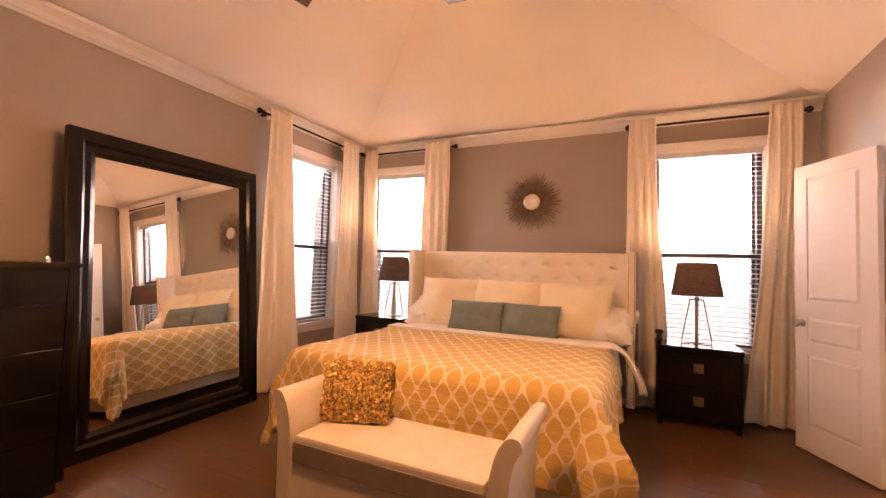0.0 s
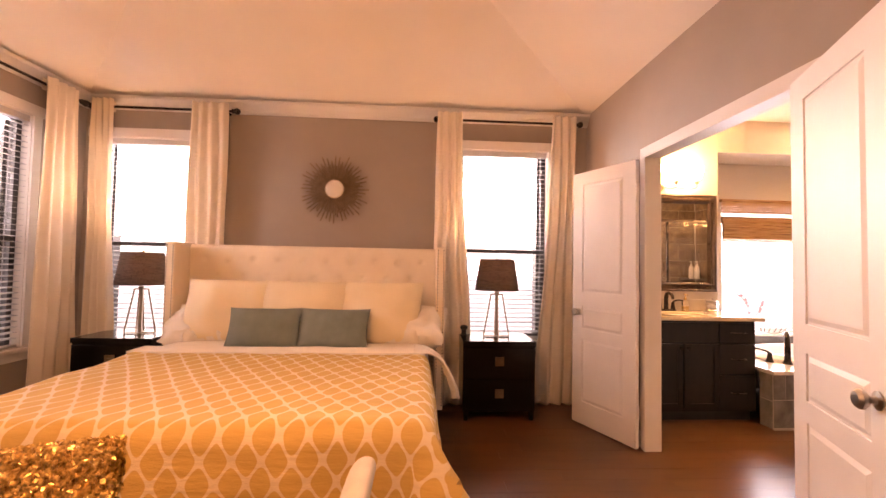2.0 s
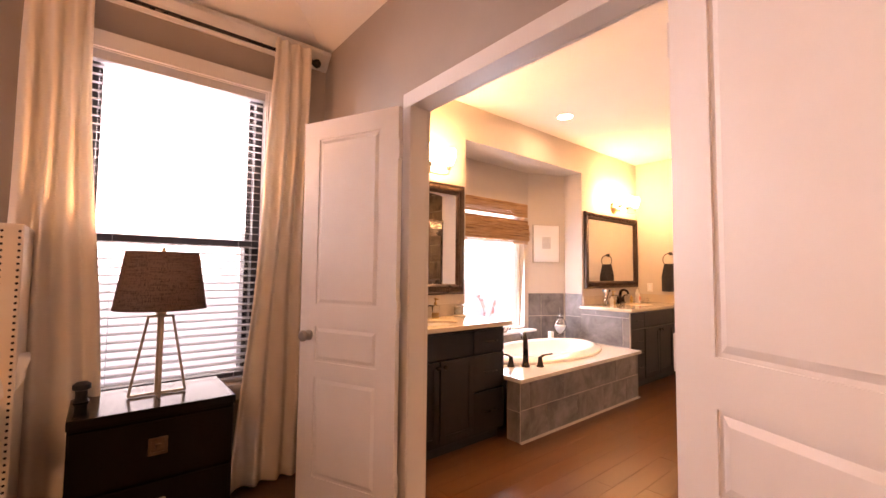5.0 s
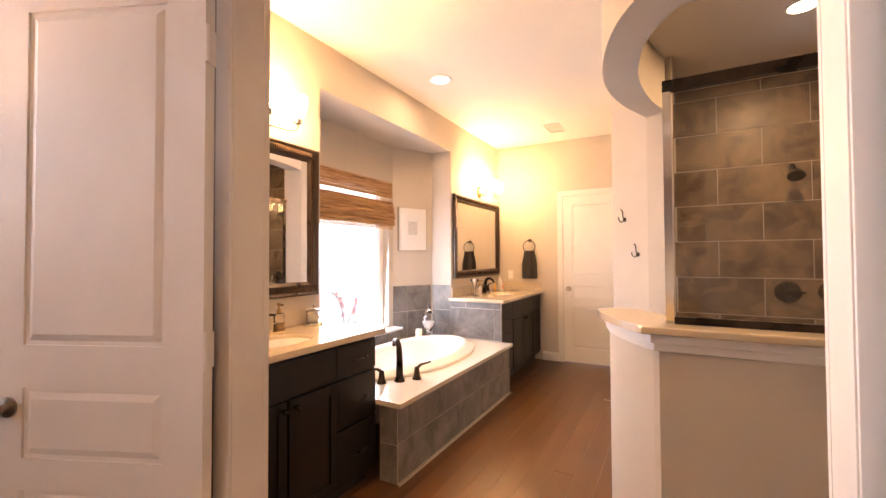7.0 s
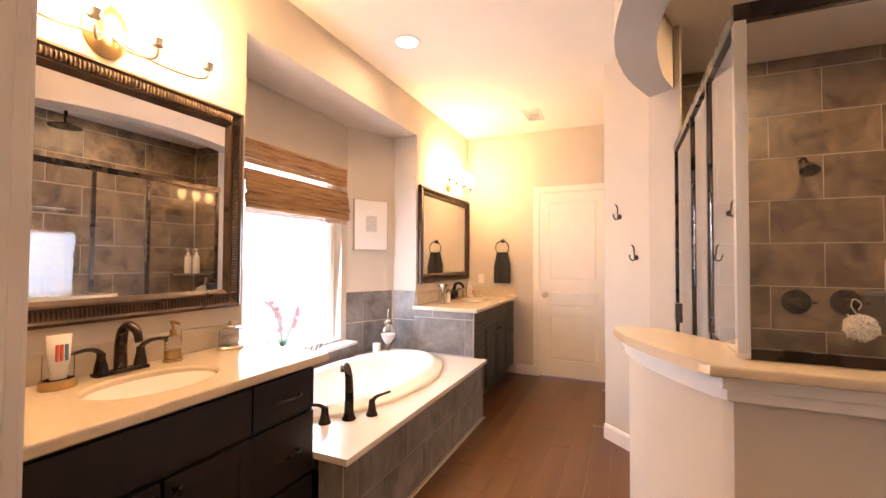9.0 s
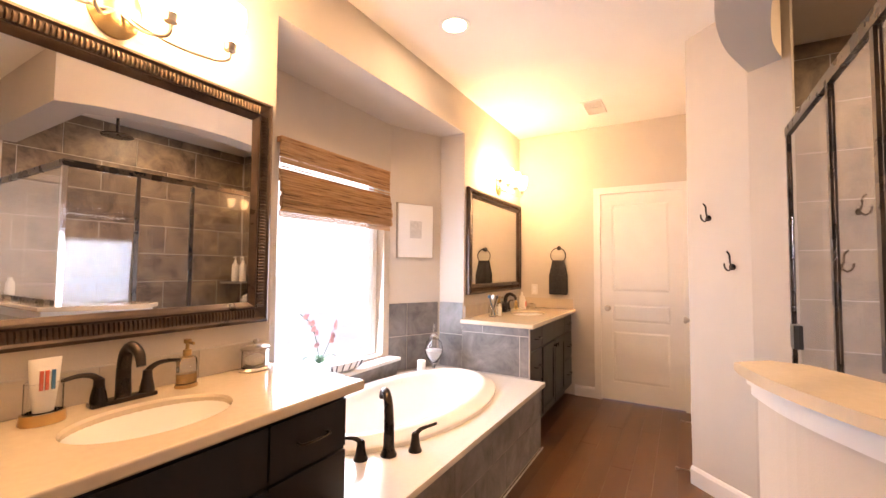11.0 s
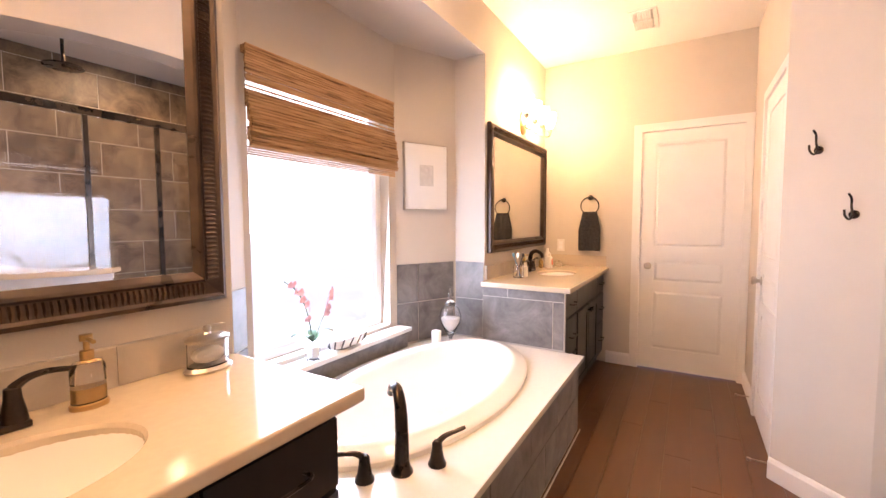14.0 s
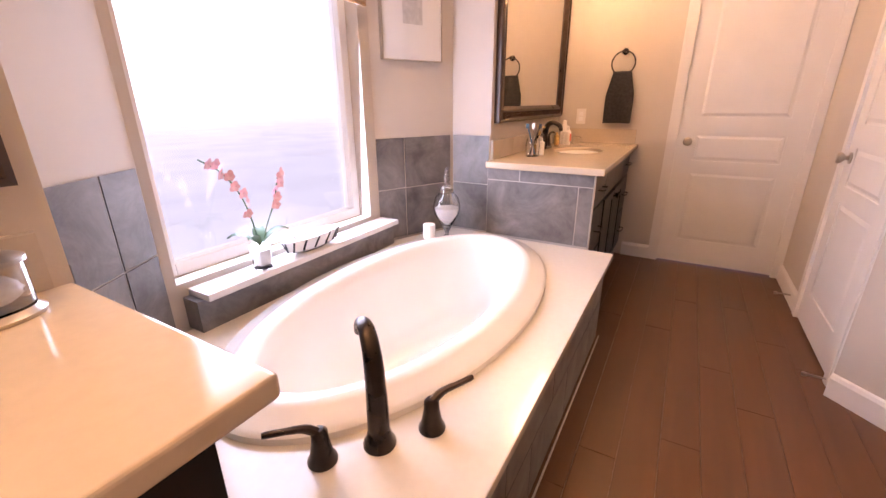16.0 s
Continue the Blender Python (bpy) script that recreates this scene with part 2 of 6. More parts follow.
def vault():
    bm = bmesh.new()
    ins, top = 2.28, 3.40
    a = [(WX, SY), (EX, SY), (EX, NY), (WX, NY)]
    b = [(WX + ins, SY + ins), (EX - ins, SY + ins), (EX - ins, NY - ins), (WX + ins, NY - ins)]
    lo = [bm.verts.new((x, y, H)) for x, y in a]
    hi = [bm.verts.new((x, y, top)) for x, y in b]
    for i in range(4):
        bm.faces.new((lo[i], lo[(i + 1) % 4], hi[(i + 1) % 4], hi[i]))
    bm.faces.new(hi)
    up = [[bm.verts.new((v.co.x, v.co.y, v.co.z + 0.12)) for v in q] for q in (lo, hi)]
    for i in range(4):
        bm.faces.new((up[0][i], up[0][(i + 1) % 4], up[1][(i + 1) % 4], up[1][i]))
        bm.faces.new((lo[i], lo[(i + 1) % 4], up[0][(i + 1) % 4], up[0][i]))
    bm.faces.new(up[1])
    return bm


structure("ceiling", vault(), CEIL)
structure("bath_ceiling", boxes((BW, SY, BC, BE + 0.16, 5.6, BC + 0.1)), CEIL)
structure("bath_wall_north", boxes((BW, BN, 0, 2.47, BN + 0.2, BC), (4.31, BN, 0, BE + 0.16, BN + 0.2, BC), (2.47, BN, 2.41, 4.31, BN + 0.2, BC)), BATHPAINT)
WIN_T = (2.83, 3.80, 0.62, 2.02)
bm = boxes(*[(a, 5.2, z, b, 5.36, zt) for a, b, z, zt in wall_boxes(2.80, 3.87, BC, [WIN_T])])
prism(bm, [(2.47, 4.97), (2.47, 5.0), (2.80, 5.20), (2.60, 5.36), (2.30, 5.10), (2.30, 4.97)], 0, BC)
prism(bm, [(3.87, 5.20), (4.31, 5.0), (4.31, 4.97), (4.45, 4.97), (4.45, 5.10), (4.20, 5.36)], 0, BC)
structure("bath_bay_wall", bm, BATHPAINT)
bm = bmesh.new()
prism(bm, [(2.47, 4.97), (4.31, 4.97), (4.31, 5.0), (3.87, 5.2), (2.8, 5.2), (2.47, 5.0)], 2.41, 2.5)
structure("bay_ceiling", bm, BATHPAINT)
FDOOR = (3.20, 3.92, 0, 2.04)
structure("bath_wall_east", boxes(*[(BE, a, z, BE + 0.14, b, zt) for a, b, z, zt in wall_boxes(SY, 5.0, BC, [FDOOR])]), BATHPAINT)
EDOOR = (4.36, 5.02, 0, 2.04)
structure("bath_wall_south", boxes(*[(a, 3.03, z, b, 3.15, zt) for a, b, z, zt in wall_boxes(4.24, BE, BC, [EDOOR])]), BATHPAINT)
bm = bmesh.new()
prism(bm, [(4.25, 3.18), (3.97, 2.90), (3.87, 2.735), (4.70, 2.735), (4.70, 3.03), (4.25, 3.03)], 0, BC)
structure("hook_wall", bm, BATHPAINT)

# ---- more materials ----


def comforter_cloth():
    m, nt, b = material("mustard_trellis_cotton", 0.9)
    uv = nt.nodes.new("ShaderNodeUVMap")
    sep = nt.nodes.new("ShaderNodeSeparateXYZ")
    nt.links.new(uv.outputs[0], sep.inputs[0])

    def mth(op, a, c=None):
        n = nt.nodes.new("ShaderNodeMath")
        n.operation = op
        for i, v in enumerate((a, c)):
            if v is None:
                continue
            if isinstance(v, (int, float)):
                n.inputs[i].default_value = v
            else:
                nt.links.new(v, n.inputs[i])
        return n.outputs[0]
    wob = node(nt, "ShaderNodeTexNoise", Scale=9.0, Detail=2.0)
    nt.links.new(uv.outputs[0], wob.inputs["Vector"])
    w = mth("MULTIPLY", mth("SUBTRACT", wob.outputs[0], 0.5), 0.7)
    cu = mth("COSINE", mth("ADD", mth("MULTIPLY", sep.outputs[0], 2 * math.pi / 0.108), w))
    cv = mth("COSINE", mth("ADD", mth("MULTIPLY", sep.outputs[1], 2 * math.pi / 0.158), w))
    f = mth("ABSOLUTE", mth("ADD", cu, cv))
    col = ramp(nt, f, [(0.27, (0.74, 0.62, 0.44)), (0.40, (0.60, 0.395, 0.140))])
    n1 = node(nt, "ShaderNodeTexNoise", Scale=5.0, Detail=8.0)
    mix = nt.nodes.new("ShaderNodeMix")
    mix.data_type, mix.blend_type = "RGBA", "MULTIPLY"
    mix.inputs[0].default_value = 0.35
    nt.links.new(col, mix.inputs[6])
    nt.links.new(ramp(nt, n1.outputs[0], [(0.3, (0.75, 0.75, 0.75)), (0.7, (1, 1, 1))]), mix.inputs[7])
    nt.links.new(mix.outputs[2], b.inputs["Base Color"])
    n2 = node(nt, "ShaderNodeTexNoise", Scale=500.0, Detail=2.0)
    n3 = node(nt, "ShaderNodeTexNoise", Scale=14.0, Detail=4.0)
    bp = node(nt, "ShaderNodeBump", Strength=0.3, Distance=0.002)
    nt.links.new(n2.outputs[0], bp.inputs["Height"])
    bp2 = node(nt, "ShaderNodeBump", Strength=0.5, Distance=0.02)
    nt.links.new(n3.outputs[0], bp2.inputs["Height"])
    nt.links.new(bp.outputs[0], bp2.inputs["Normal"])
    nt.links.new(bp2.outputs[0], b.inputs["Normal"])
    return m


def curtain_cloth():
    m, nt, b = material("cream_curtain_cloth", 0.9)
    co = coords(nt)
    n1 = node(nt, "ShaderNodeTexNoise", Scale=5.0, Detail=4.0)
    nt.links.new(co, n1.inputs["Vector"])
    c = ramp(nt, n1.outputs[0], [(0.3, (0.88, 0.81, 0.70)), (0.7, (0.92, 0.85, 0.75))])
    nt.links.new(c, b.inputs["Base Color"])
    tr = nt.nodes.new("ShaderNodeBsdfTranslucent")
    nt.links.new(c, tr.inputs[0])
    mx = nt.nodes.new("ShaderNodeMixShader")
    mx.inputs[0].default_value = 0.2
    nt.links.new(b.outputs[0], mx.inputs[1])
    nt.links.new(tr.outputs[0], mx.inputs[2])
    nt.links.new(mx.outputs[0], nt.nodes["Material Output"].inputs[0])
    n2 = node(nt, "ShaderNodeTexNoise", Scale=320.0, Detail=2.0)
    nt.links.new(co, n2.inputs["Vector"])
    bp = node(nt, "ShaderNodeBump", Strength=0.2, Distance=0.002)
    nt.links.new(n2.outputs[0], bp.inputs["Height"])
    nt.links.new(bp.outputs[0], b.inputs["Normal"])
    return m


def tile_stone(name, dark, light, spread=0.5):
    """Slate-look porcelain: cloudy veins, a tone of its own for each tile."""
    m, nt, b = material(name, 0.4)
    info = nt.nodes.new("ShaderNodeObjectInfo")
    tc = nt.nodes.new("ShaderNodeTexCoord")
    add = nt.nodes.new("ShaderNodeVectorMath")
    add.operation = "MULTIPLY_ADD"
    nt.links.new(info.outputs["Random"], add.inputs[0])
    add.inputs[1].default_value = (37, 17, 23)
    nt.links.new(tc.outputs["Object"], add.inputs[2])
    n1 = node(nt, "ShaderNodeTexNoise", Scale=5.0, Detail=10.0, Roughness=0.68, Distortion=0.5)
    nt.links.new(add.outputs[0], n1.inputs["Vector"])
    mr = node(nt, "ShaderNodeMath")
    mr.operation = "MULTIPLY_ADD"
    nt.links.new(info.outputs["Random"], mr.inputs[0])
    mr.inputs[1].default_value = 0.16 * spread
    nt.links.new(n1.outputs[0], mr.inputs[2])
    nt.links.new(ramp(nt, mr.outputs[0], [(0.38, dark), (0.72, light)]), b.inputs["Base Color"])
    bp = node(nt, "ShaderNodeBump", Strength=0.25, Distance=0.004)
    nt.links.new(n1.outputs[0], bp.inputs["Height"])
    nt.links.new(bp.outputs[0], b.inputs["Normal"])
    return m


def plank_wood():
    m, nt, b = material("stained_plank_wood", 0.25)
    info = nt.nodes.new("ShaderNodeObjectInfo")
    geo = nt.nodes.new("ShaderNodeNewGeometry")
    tc = nt.nodes.new("ShaderNodeTexCoord")
    rnd = node(nt, "ShaderNodeMath")
    rnd.operation = "ADD"
    nt.links.new(info.outputs["Random"], rnd.inputs[0])
    nt.links.new(geo.outputs["Random Per Island"], rnd.inputs[1])
    fr = node(nt, "ShaderNodeMath")
    fr.operation = "FRACT"
    nt.links.new(rnd.outputs[0], fr.inputs[0])
    add = nt.nodes.new("ShaderNodeVectorMath")
    add.operation = "MULTIPLY_ADD"
    nt.links.new(fr.outputs[0], add.inputs[0])
    add.inputs[1].default_value = (31, 13, 7)
    nt.links.new(tc.outputs["Object"], add.inputs[2])
    mp = nt.nodes.new("ShaderNodeMapping")
    mp.inputs["Scale"].default_value = (0.9, 7, 2)
    nt.links.new(add.outputs[0], mp.inputs[0])
    n1 = node(nt, "ShaderNodeTexNoise", Scale=1.6, Detail=6.0, Distortion=0.6)
    nt.links.new(mp.outputs[0], n1.inputs["Vector"])
    mr = node(nt, "ShaderNodeMath")
    mr.operation = "MULTIPLY_ADD"
    nt.links.new(fr.outputs[0], mr.inputs[0])
    mr.inputs[1].default_value = 0.2
    nt.links.new(n1.outputs[0], mr.inputs[2])
    nt.links.new(ramp(nt, mr.outputs[0], [(0.30, (0.066, 0.0265, 0.0095)), (0.55, (0.087, 0.036, 0.013)), (0.90, (0.112, 0.047, 0.0175))]), b.inputs["Base Color"])
    r2 = node(nt, "ShaderNodeMapRange", To_Min=0.27, To_Max=0.32)
    nt.links.new(n1.outputs[0], r2.inputs[0])
    nt.links.new(r2.outputs[0], b.inputs["Roughness"])
    bp = node(nt, "ShaderNodeBump", Strength=0.02, Distance=0.001)
    nt.links.new(n1.outputs[0], bp.inputs["Height"])
    nt.links.new(bp.outputs[0], b.inputs["Normal"])
    return m


def woven(name, dark, light, sx, sz, rough=0.9, trans=0.0):
    """Cloth or reed with threads both ways."""
    m, nt, b = material(name, rough)
    outs = []
    for sc in ((sx, sx, sz), (sz, sz, sx)):
        n = node(nt, "ShaderNodeTexNoise", Scale=1.0, Detail=3.0)
        nt.links.new(coords(nt, sc), n.inputs["Vector"])
        outs.append(n.outputs[0])
    mx = node(nt, "ShaderNodeMath")
    mx.operation = "ADD"
    nt.links.new(outs[0], mx.inputs[0])
    nt.links.new(outs[1], mx.inputs[1])
    c = ramp(nt, mx.outputs[0], [(0.8, dark), (1.15, light)])
    nt.links.new(c, b.inputs["Base Color"])
    bp = node(nt, "ShaderNodeBump", Strength=0.4, Distance=0.002)
    nt.links.new(mx.outputs[0], bp.inputs["Height"])
    nt.links.new(bp.outputs[0], b.inputs["Normal"])
    if trans:
        tr = nt.nodes.new("ShaderNodeBsdfTranslucent")
        nt.links.new(c, tr.inputs[0])
        ms = nt.nodes.new("ShaderNodeMixShader")
        ms.inputs[0].default_value = trans
        nt.links.new(b.outputs[0], ms.inputs[1])
        nt.links.new(tr.outputs[0], ms.inputs[2])
        nt.links.new(ms.outputs[0], nt.nodes["Material Output"].inputs[0])
    return m




def reed_wood():
    """Split bamboo: a tone of its own for each reed, streaks along it, some light through it."""
    m, nt, b = material("split_bamboo", 0.6)
    info = nt.nodes.new("ShaderNodeObjectInfo")
    n1 = node(nt, "ShaderNodeTexNoise", Scale=1.0, Detail=5.0)
    nt.links.new(coords(nt, (5, 90, 90)), n1.inputs["Vector"])
    mr = node(nt, "ShaderNodeMath")
    mr.operation = "MULTIPLY_ADD"
    nt.links.new(info.outputs["Random"], mr.inputs[0])
    mr.inputs[1].default_value = 0.14
    nt.links.new(n1.outputs[0], mr.inputs[2])
    c = ramp(nt, mr.outputs[0], [(0.40, (0.15, 0.070, 0.028)), (0.47, (0.36, 0.195, 0.085)), (0.78, (0.56, 0.35, 0.18))])
    nt.links.new(c, b.inputs["Base Color"])
    tr = nt.nodes.new("ShaderNodeBsdfTranslucent")
    nt.links.new(c, tr.inputs[0])
    ms = nt.nodes.new("ShaderNodeMixShader")
    ms.inputs[0].default_value = 0.25
    nt.links.new(b.outputs[0], ms.inputs[1])
    nt.links.new(tr.outputs[0], ms.inputs[2])
    nt.links.new(ms.outputs[0], nt.nodes["Material Output"].inputs[0])
    bp = node(nt, "ShaderNodeBump", Strength=0.4, Distance=0.002)
    nt.links.new(n1.outputs[0], bp.inputs["Height"])
    nt.links.new(bp.outputs[0], b.inputs["Normal"])
    return m


COMFORTER = comforter_cloth()
DRAPE = curtain_cloth()
TILE = tile_stone("brown_slate_tile", (0.050, 0.034, 0.024), (0.27, 0.200, 0.135))
TILE_GREY = tile_stone("grey_slate_tile", (0.085, 0.081, 0.082), (0.25, 0.241, 0.238))
SPLASH = tile_stone("beige_splash_tile", (0.40, 0.35, 0.29), (0.52, 0.46, 0.39))
GROUT = mottled("grout", (0.46, 0.43, 0.39), (0.52, 0.49, 0.45), 40, 0.9, bump=0.2)
PLANK = plank_wood()
SHADE = woven("charcoal_linen_shade", (0.030, 0.024, 0.023), (0.125, 0.10, 0.092), 14, 420, 0.9, 0.35)
REED = reed_wood()
TOWEL = mottled("charcoal_terry", (0.015, 0.014, 0.015), (0.035, 0.033, 0.035), 60, 0.95, bump=0.7, bump_scale=500)
# White slats toned to bluish grey, with their backlit shade in the colour.
BLIND = mottled("backlit_blind_slat", (0.44, 0.45, 0.48), (0.50, 0.51, 0.54), 8, 0.5)
VINYL = mottled("white_vinyl", (0.74, 0.74, 0.75), (0.78, 0.78, 0.79), 4, 0.4)
# White bedroom sashes seen against the sky: their backlit shade is the dark colour.
SASH = mottled("backlit_dark_sash", (0.035, 0.035, 0.04), (0.05, 0.05, 0.055), 5, 0.4)
BLACK = mottled("black_plastic", (0.012, 0.012, 0.013), (0.02, 0.02, 0.022), 10, 0.35)
PULL = mottled("antique_brass_pull", (0.20, 0.14, 0.08), (0.34, 0.25, 0.15), 25, 0.38, 0.9)
# Sunburst rays: champagne metal with the shadow on them darkened into the colour.
RAYS = mottled("shaded_champagne_metal", (0.24, 0.17, 0.11), (0.36, 0.27, 0.19), 20, 0.45, 0.7)
GOLDTRIM = mottled("champagne_metal", (0.46, 0.36, 0.25), (0.62, 0.50, 0.37), 20, 0.35, 0.9)
BLADE = mottled("fan_blade_wood", (0.05, 0.03, 0.02), (0.09, 0.055, 0.035), 6, 0.4)
PETAL = mottled("pink_petal", (0.76, 0.34, 0.42), (0.86, 0.62, 0.66), 40, 0.6)
LEAF = mottled("green_leaf", (0.03, 0.09, 0.04), (0.07, 0.16, 0.08), 20, 0.45)
PAPER = mottled("white_paper", (0.74, 0.73, 0.72), (0.78, 0.77, 0.76), 6, 0.8)
GREYINK = mottled("soft_grey_print", (0.45, 0.44, 0.43), (0.62, 0.61, 0.60), 40, 0.8)
POWDER = mottled("white_salt", (0.82, 0.80, 0.78), (0.88, 0.86, 0.84), 90, 0.9, bump=0.6)
RED = mottled("red_print", (0.65, 0.10, 0.05), (0.70, 0.13, 0.07), 10, 0.4)
BLUE = mottled("blue_print", (0.05, 0.18, 0.35), (0.07, 0.22, 0.40), 10, 0.4)
NIGHT = mottled("outdoor_paving", (0.52, 0.56, 0.62), (0.62, 0.66, 0.72), 0.6, 0.9)
SKYCARD = glowing("overcast_sky", (0.88, 0.93, 1.0), 3.0)
BULB = glowing("lit_frosted_glass", (1.0, 0.65, 0.31), 106.0)
BULB_WARM = glowing("lit_lamp_bulb", (1.0, 0.70, 0.38), 12.0)
CAN = glowing("lit_lens", (1.0, 0.78, 0.52), 45.0)

# ---- outside ----
structure("ground", boxes((-90, -90, -0.5, 90, 90, -0.35)), NIGHT)
structure("backdrop", boxes((-80, 62, -0.3, 80, 62.3, 60), (-62.3, -60, -0.3, -62, 62, 60)), SKYCARD)

# ---- trim ----
CROWN = [(1.13 * a, 1.13 * b) for a, b in [(0, 0), (0.012, 0), (0.02, 0.012), (0.03, 0.018), (0.045, 0.045), (0.062, 0.062), (0.074, 0.072), (0.078, 0.084), (0.078, 0.095), (0, 0.095)]]


def moulding(name, p, q, side, z, profile, mat=None):
    """A profile (out from the wall, up) run from p to q; side: the way it stands out."""
    bm = bmesh.new()
    ends = []
    for e in (p, q):
        ends.append([bm.verts.new((e[0] + side[0] * o, e[1] + side[1] * o, z + h)) for o, h in profile])
    n = len(profile)
    for i in range(n):
        bm.faces.new((ends[0][i], ends[0][(i + 1) % n], ends[1][(i + 1) % n], ends[1][i]))
    bm.faces.new(ends[0])
    bm.faces.new(ends[1][::-1])
    return structure(name, bm, mat or WHITE, "white painted " + name.replace("_", " "))


BASE = [(0, 0), (0.016, 0), (0.016, 0.085), (0.010, 0.10), (0.004, 0.105), (0, 0.105)]
moulding("crown_moulding", (WX, SY), (WX, NY), (1, 0), 2.612, CROWN)
moulding("crown_moulding", (WX, NY), (EX, NY), (0, -1), 2.612, CROWN)
for p, q, sd in (((WX, SY), (WX, NY), (1, 0)), ((WX, NY), (EX, NY), (0, -1)), ((EX, 3.824), (EX, NY), (-1, 0)), ((EX, SY), (EX, 2.476), (-1, 0)),
                 ((BE, 3.984), (BE, 4.18), (-1, 0)), ((5.084, 3.15), (BE, 3.15), (0, 1)),
                 ((4.25, 3.18), (3.97, 2.90), (-0.707, 0.707)), ((3.97, 2.90), (3.885, 2.76), (-0.855, 0.518))):
    moulding("baseboard", p, q, sd, 0, BASE)


def casing(name, a, b, top, face, axis, out, w=0.062):
    """A door's casing on a wall face: two sides and a head, in two steps."""
    dims = []
    for lo, hi, z0, z1 in ((a - w, a, 0, top), (b, b + w, 0, top), (a - w, b + w, top, top + w)):
        for inset, d0, d in ((0.0, 0.0, 0.014), (0.018, 0.0142, 0.021)):
            l, h = lo + (inset if lo < a else 0.002 * (inset > 0)), hi - (inset if hi > b else 0.002 * (inset > 0))
            zt = z1 - (inset if z1 > top else 0)
            f0, f1 = sorted((face + out * d0, face + out * d))
            dims.append((l, f0, z0, h, f1, zt) if axis == "x" else (f0, l, z0, f1, h, zt))
    return structure(name, boxes(*dims, bevel=0.0015), WHITE, "white painted door casing")


casing("door_casing", 2.556, 3.744, 2.044, EX, "y", -1, 0.078)
casing("door_casing", 2.556, 3.744, 2.044, BW, "y", 1, 0.078)
structure("door_jamb", boxes((EX - 0.002, 3.745, 0, BW + 0.002, 3.762, 2.06), (EX - 0.002, 2.538, 0, BW + 0.002, 2.555, 2.06), (EX - 0.002, 2.5555, 2.045, BW + 0.002, 3.7445, 2.0615)), WHITE)
casing("door_casing", 3.203, 3.917, 2.032, BE, "y", -1, 0.068)
casing("door_casing", 4.363, 5.017, 2.032, 3.15, "x", 1, 0.068)


def three_panel_door(w, flip=False):
    """A moulded door leaf from the hinge at the origin along x, with three raised panels and a knob."""
    h, t = 2.03, 0.0175
    d = thing("door", (0, 0, 0), "", "door")
    part("leaf", boxes((0, -t + 0.006, 0.012, w, t - 0.006, h)), WHITE, d)
    sx = 0.105
    rails = [(0.012, 0.19), (0.69, 0.77), (0.95, 1.06), (1.93, h)]
    for sy in (-1, 1):
        y0, y1 = sorted((sy * (t - 0.006), sy * t))
        for x0, x1 in ((0, sx), (w - sx, w)):
            part("stile", boxes((x0, y0, 0.012, x1, y1, h)), WHITE, d)
        for z0, z1 in rails:
            part("rail", boxes((sx, y0, z0, w - sx, y1, z1)), WHITE, d)
        for (_, z0), (z1, _) in zip(rails, rails[1:]):
            bm = bmesh.new()
            ya, yb, g = sy * (t - 0.007), sy * (t + 0.001), 0.028
            a = [bm.verts.new(v) for v in ((sx + 0.008, ya, z0 + 0.008), (w - sx - 0.008, ya, z0 + 0.008), (w - sx - 0.008, ya, z1 - 0.008), (sx + 0.008, ya, z1 - 0.008))]
            c = [bm.verts.new(v) for v in ((sx + g, yb, z0 + g), (w - sx - g, yb, z0 + g), (w - sx - g, yb, z1 - g), (sx + g, yb, z1 - g))]
            for i in range(4):
                bm.faces.new((a[i], a[(i + 1) % 4], c[(i + 1) % 4], c[i]))
            bm.faces.new(c)
            bm.faces.new(a[::-1])
            part("panel", bm, WHITE, d)
    for sy in (-1, 1):
        bm = bmesh.new()
        lathe(bm, [(0.027, 0), (0.027, 0.005), (0.012, 0.008), (0.011, 0.020), (0.020, 0.028), (0.028, 0.038), (0.029, 0.046), (0.021, 0.055), (0, 0.058)], 24)
        k = part("door_knob", bm, NICKEL, d, "brushed nickel egg knob", True)
        k.matrix_basis = pose(w - 0.065, sy * t, 0.90, -sy * 90, 0, 0)
    for z in (0.25, 1.05, 1.82):
        bm = boxes((-0.004, -t - 0.001, z - 0.045, -0.001, t, z + 0.045))
        lathe(bm, [(0.006, z - 0.047), (0.006, z + 0.047)], 10, (-0.005, t, 0))
        part("hinge", bm, WHITE, d, "painted hinge")
    return d


door = three_panel_door(0.60)
door.matrix_world = pose(1.115, 3.765, 0, 0, 0, math.degrees(math.atan2(0.55, -0.24)))
tagged(door, "white three-panel double door leaf standing open beside the window curtain")
d2 = copy_thing(door, pose(1.115, 2.535, 0, 0, 0, math.degrees(math.atan2(-0.55, -0.24))))
tagged(d2, "white three-panel double door leaf standing open beside the bathroom entrance")
d3 = three_panel_door(0.715)
d3.matrix_world = pose(BE + 0.012, 3.2025, 0, 0, 0, 90)
tagged(d3, "closed white three-panel door at the end of the bathroom")
d4 = three_panel_door(0.655)
d4.matrix_world = pose(4.3625, 3.139, 0, 0, 0, 0)
tagged(d4, "closed white three-panel closet door beside the wall hooks")
d5 = three_panel_door(0.74)
d5.matrix_world = pose(1.545, 1.275, 0, 0, 0, 0)
tagged(d5, "closed white three-panel door at the end of the passage beside the shower")

# ---- windows, blinds, curtains ----


